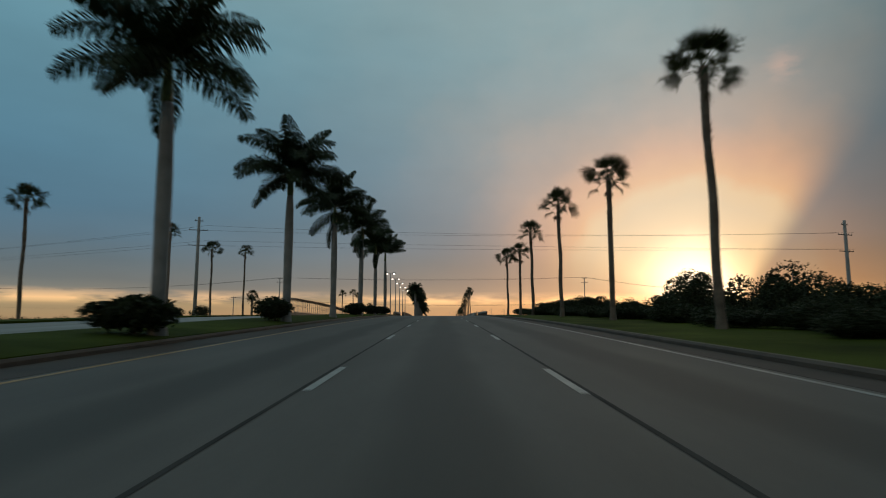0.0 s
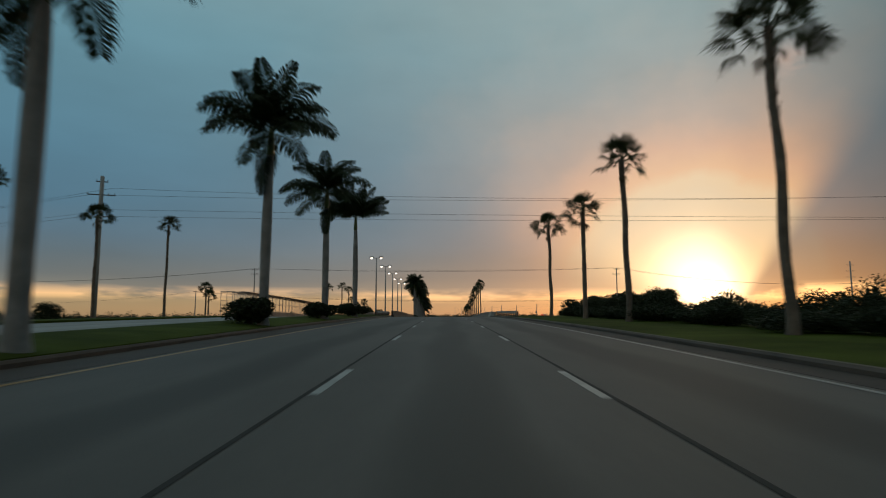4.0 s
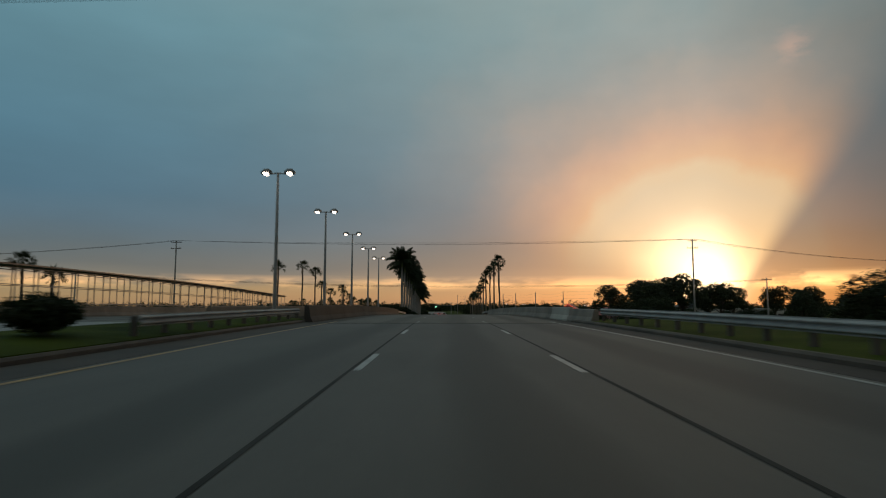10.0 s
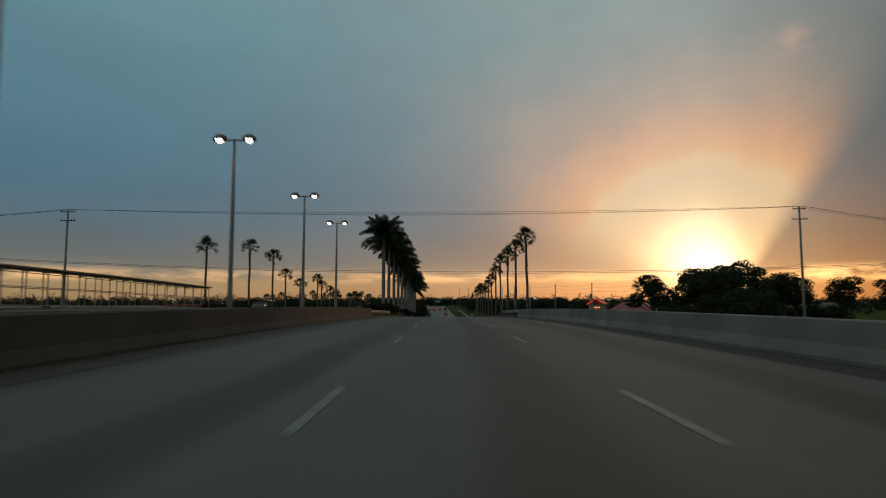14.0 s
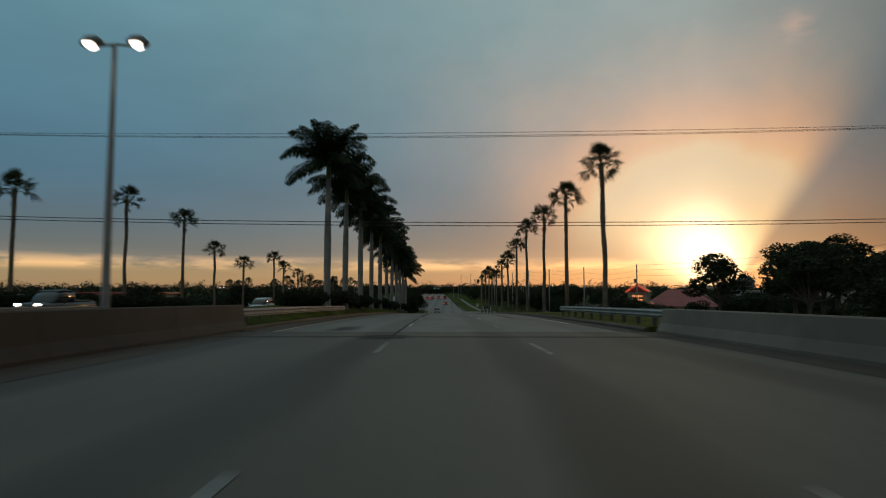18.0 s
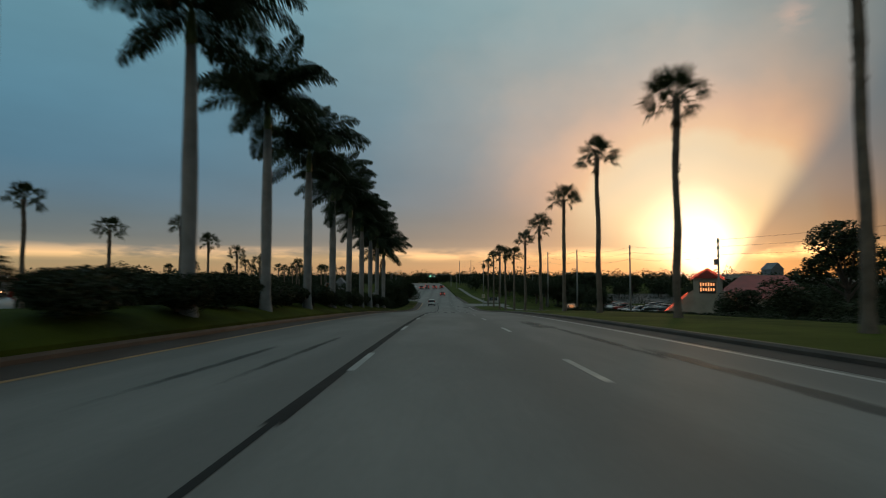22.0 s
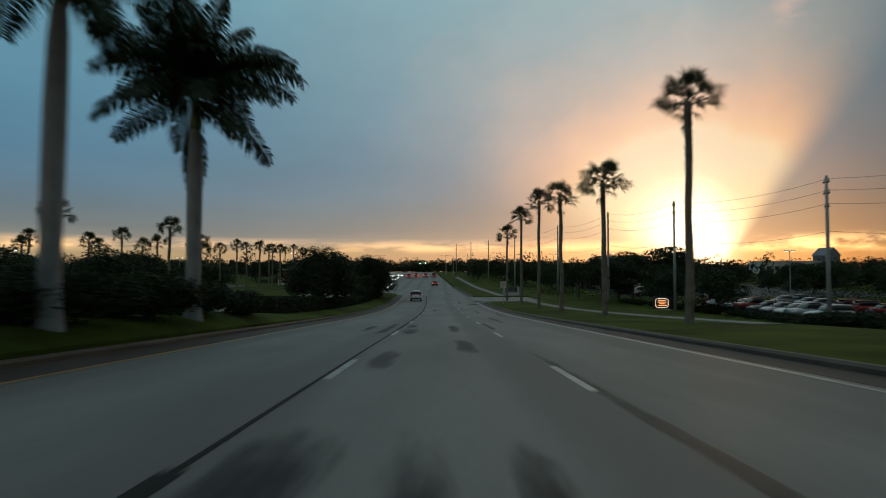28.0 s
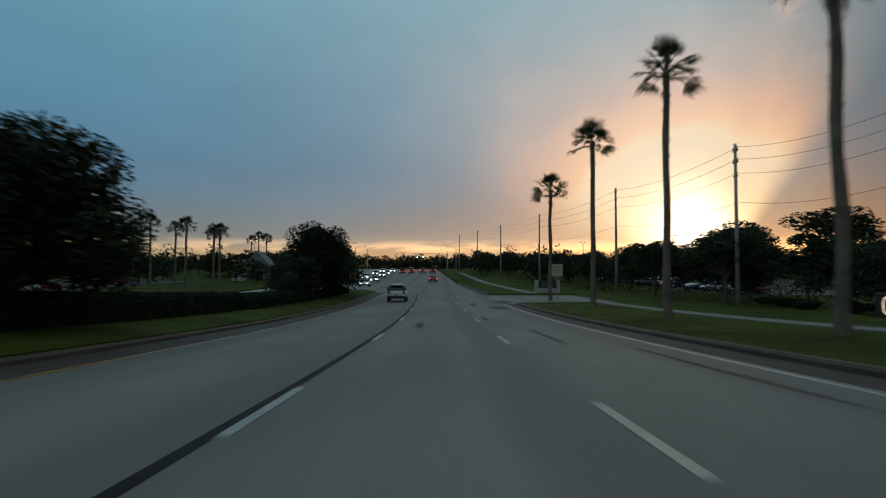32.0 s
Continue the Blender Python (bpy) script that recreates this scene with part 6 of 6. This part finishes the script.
def signal_mast(s, lat, reach, lenses, label):
    m = thing("traffic_signal", at(s, lat), label, "traffic signal")
    part("mast", Solid().tube([(0, 0, -0.3), (0, 0, 3), (0, 0, 6.6)], [0.16, 0.14, 0.11], 8), M_STEEL, m)
    part("arm", Solid().tube([(0, 0, 6.2), (reach * 0.5, 0, 6.5), (reach, 0, 6.55)], [0.1, 0.08, 0.05], 6), M_STEEL, m)
    for x in lenses:
        h = part("signal_head", Solid().box((x, -0.1, 5.6), (0.4, 0.3, 1.15), None, 0.04), M_TRIM, m)
        for i, z in enumerate((5.95, 5.6, 5.25)):
            part("signal_lens", Solid().tube([(x, -0.25, z), (x, -0.32, z)], [0.14, 0.12], 10), M_GREEN if i == 2 else M_TRIM, h, "lit green lens" if i == 2 else "")
    part("street_name_board", Solid().box((reach * 0.75, -0.08, 6.2), (1.6, 0.05, 0.4), None, 0.01), M_GREEN_BOARD, m, "green board with a pale bar")
    return m


M_GREEN_BOARD = surface("green_sign_sheet", (0.02, 0.14, 0.07), 0.5, 6.0, 1.0, 0.1, 0.0)
signal_mast(545, 9.5, -13.0, (-11.2, -8.9), "steel mast-arm traffic signal showing green")


M_LOTLENS = glowing("lit_lot_lamp_lens", (1.0, 0.95, 0.85), 3.0)


def lot_lamp(s, lat, high, label="tall lit parking lot lamp with two flat heads"):
    l = thing("lot_lamp", ground_at(s, lat), label, "street lamp", "lot lamps")
    part("pole", Solid().tube([(0, 0, -0.3), (0, 0, high * 0.5), (0, 0, high)], [0.11, 0.09, 0.07], 8), M_STEEL, l)
    for sx in (-1, 1):
        h = part("lamp_head", Solid().box((sx * 0.65, 0, high + 0.05), (0.8, 0.4, 0.18), None, 0.04), M_HOUSING, l)
        part("lens", Solid().box((sx * 0.65, 0, high - 0.06), (0.4, 0.24, 0.07)), M_LOTLENS, h, "lit lamp lens")
    return l


for s, lat, hgt in ((470, -42, 9.5), (400, 70, 9.0), (372, 92, 9.5), (352, 98, 9.0), (430, 44, 9.0), (474, 40, 9.0), (500, 34, 9.0), (380, -70, 8.5), (300, -60, 8), (350, 64, 7.5), (405, -84, 8.5), (440, -66, 8.0), (330, -74, 7.5)):
    lot_lamp(s, lat, hgt)


def arm_lamp(s, lat, side):
    l = thing("street_lamp", at(s, lat), "slender street lamp with one curved arm", "street lamp", "street lamps past the junction")
    part("pole", Solid().tube([(0, 0, -0.3), (0, 0, 4.5), (0, 0, 8.2)], [0.12, 0.1, 0.07], 8), M_STEEL, l)
    part("arm", Solid().tube([(0, 0, 8.1), (side * 1.0, 0, 8.6), (side * 2.4, 0, 8.7)], 0.045, 6), M_STEEL, l)
    part("lamp_head", Solid().box((side * 2.7, 0, 8.66), (0.8, 0.3, 0.16), None, 0.05), M_HOUSING, l)
    return l


for s, lat, side in ((455, -18.5, 1), (500, -20, 1), (545, -20, 1), (520, 11, -1), (575, 11, -1)):
    arm_lamp(s, lat, side)

# ---------------------------------------------------------------- kerb stones, last
for run, a, b, side, lat in RUNS:
    kerb_stones(run, a, b, side, lat)
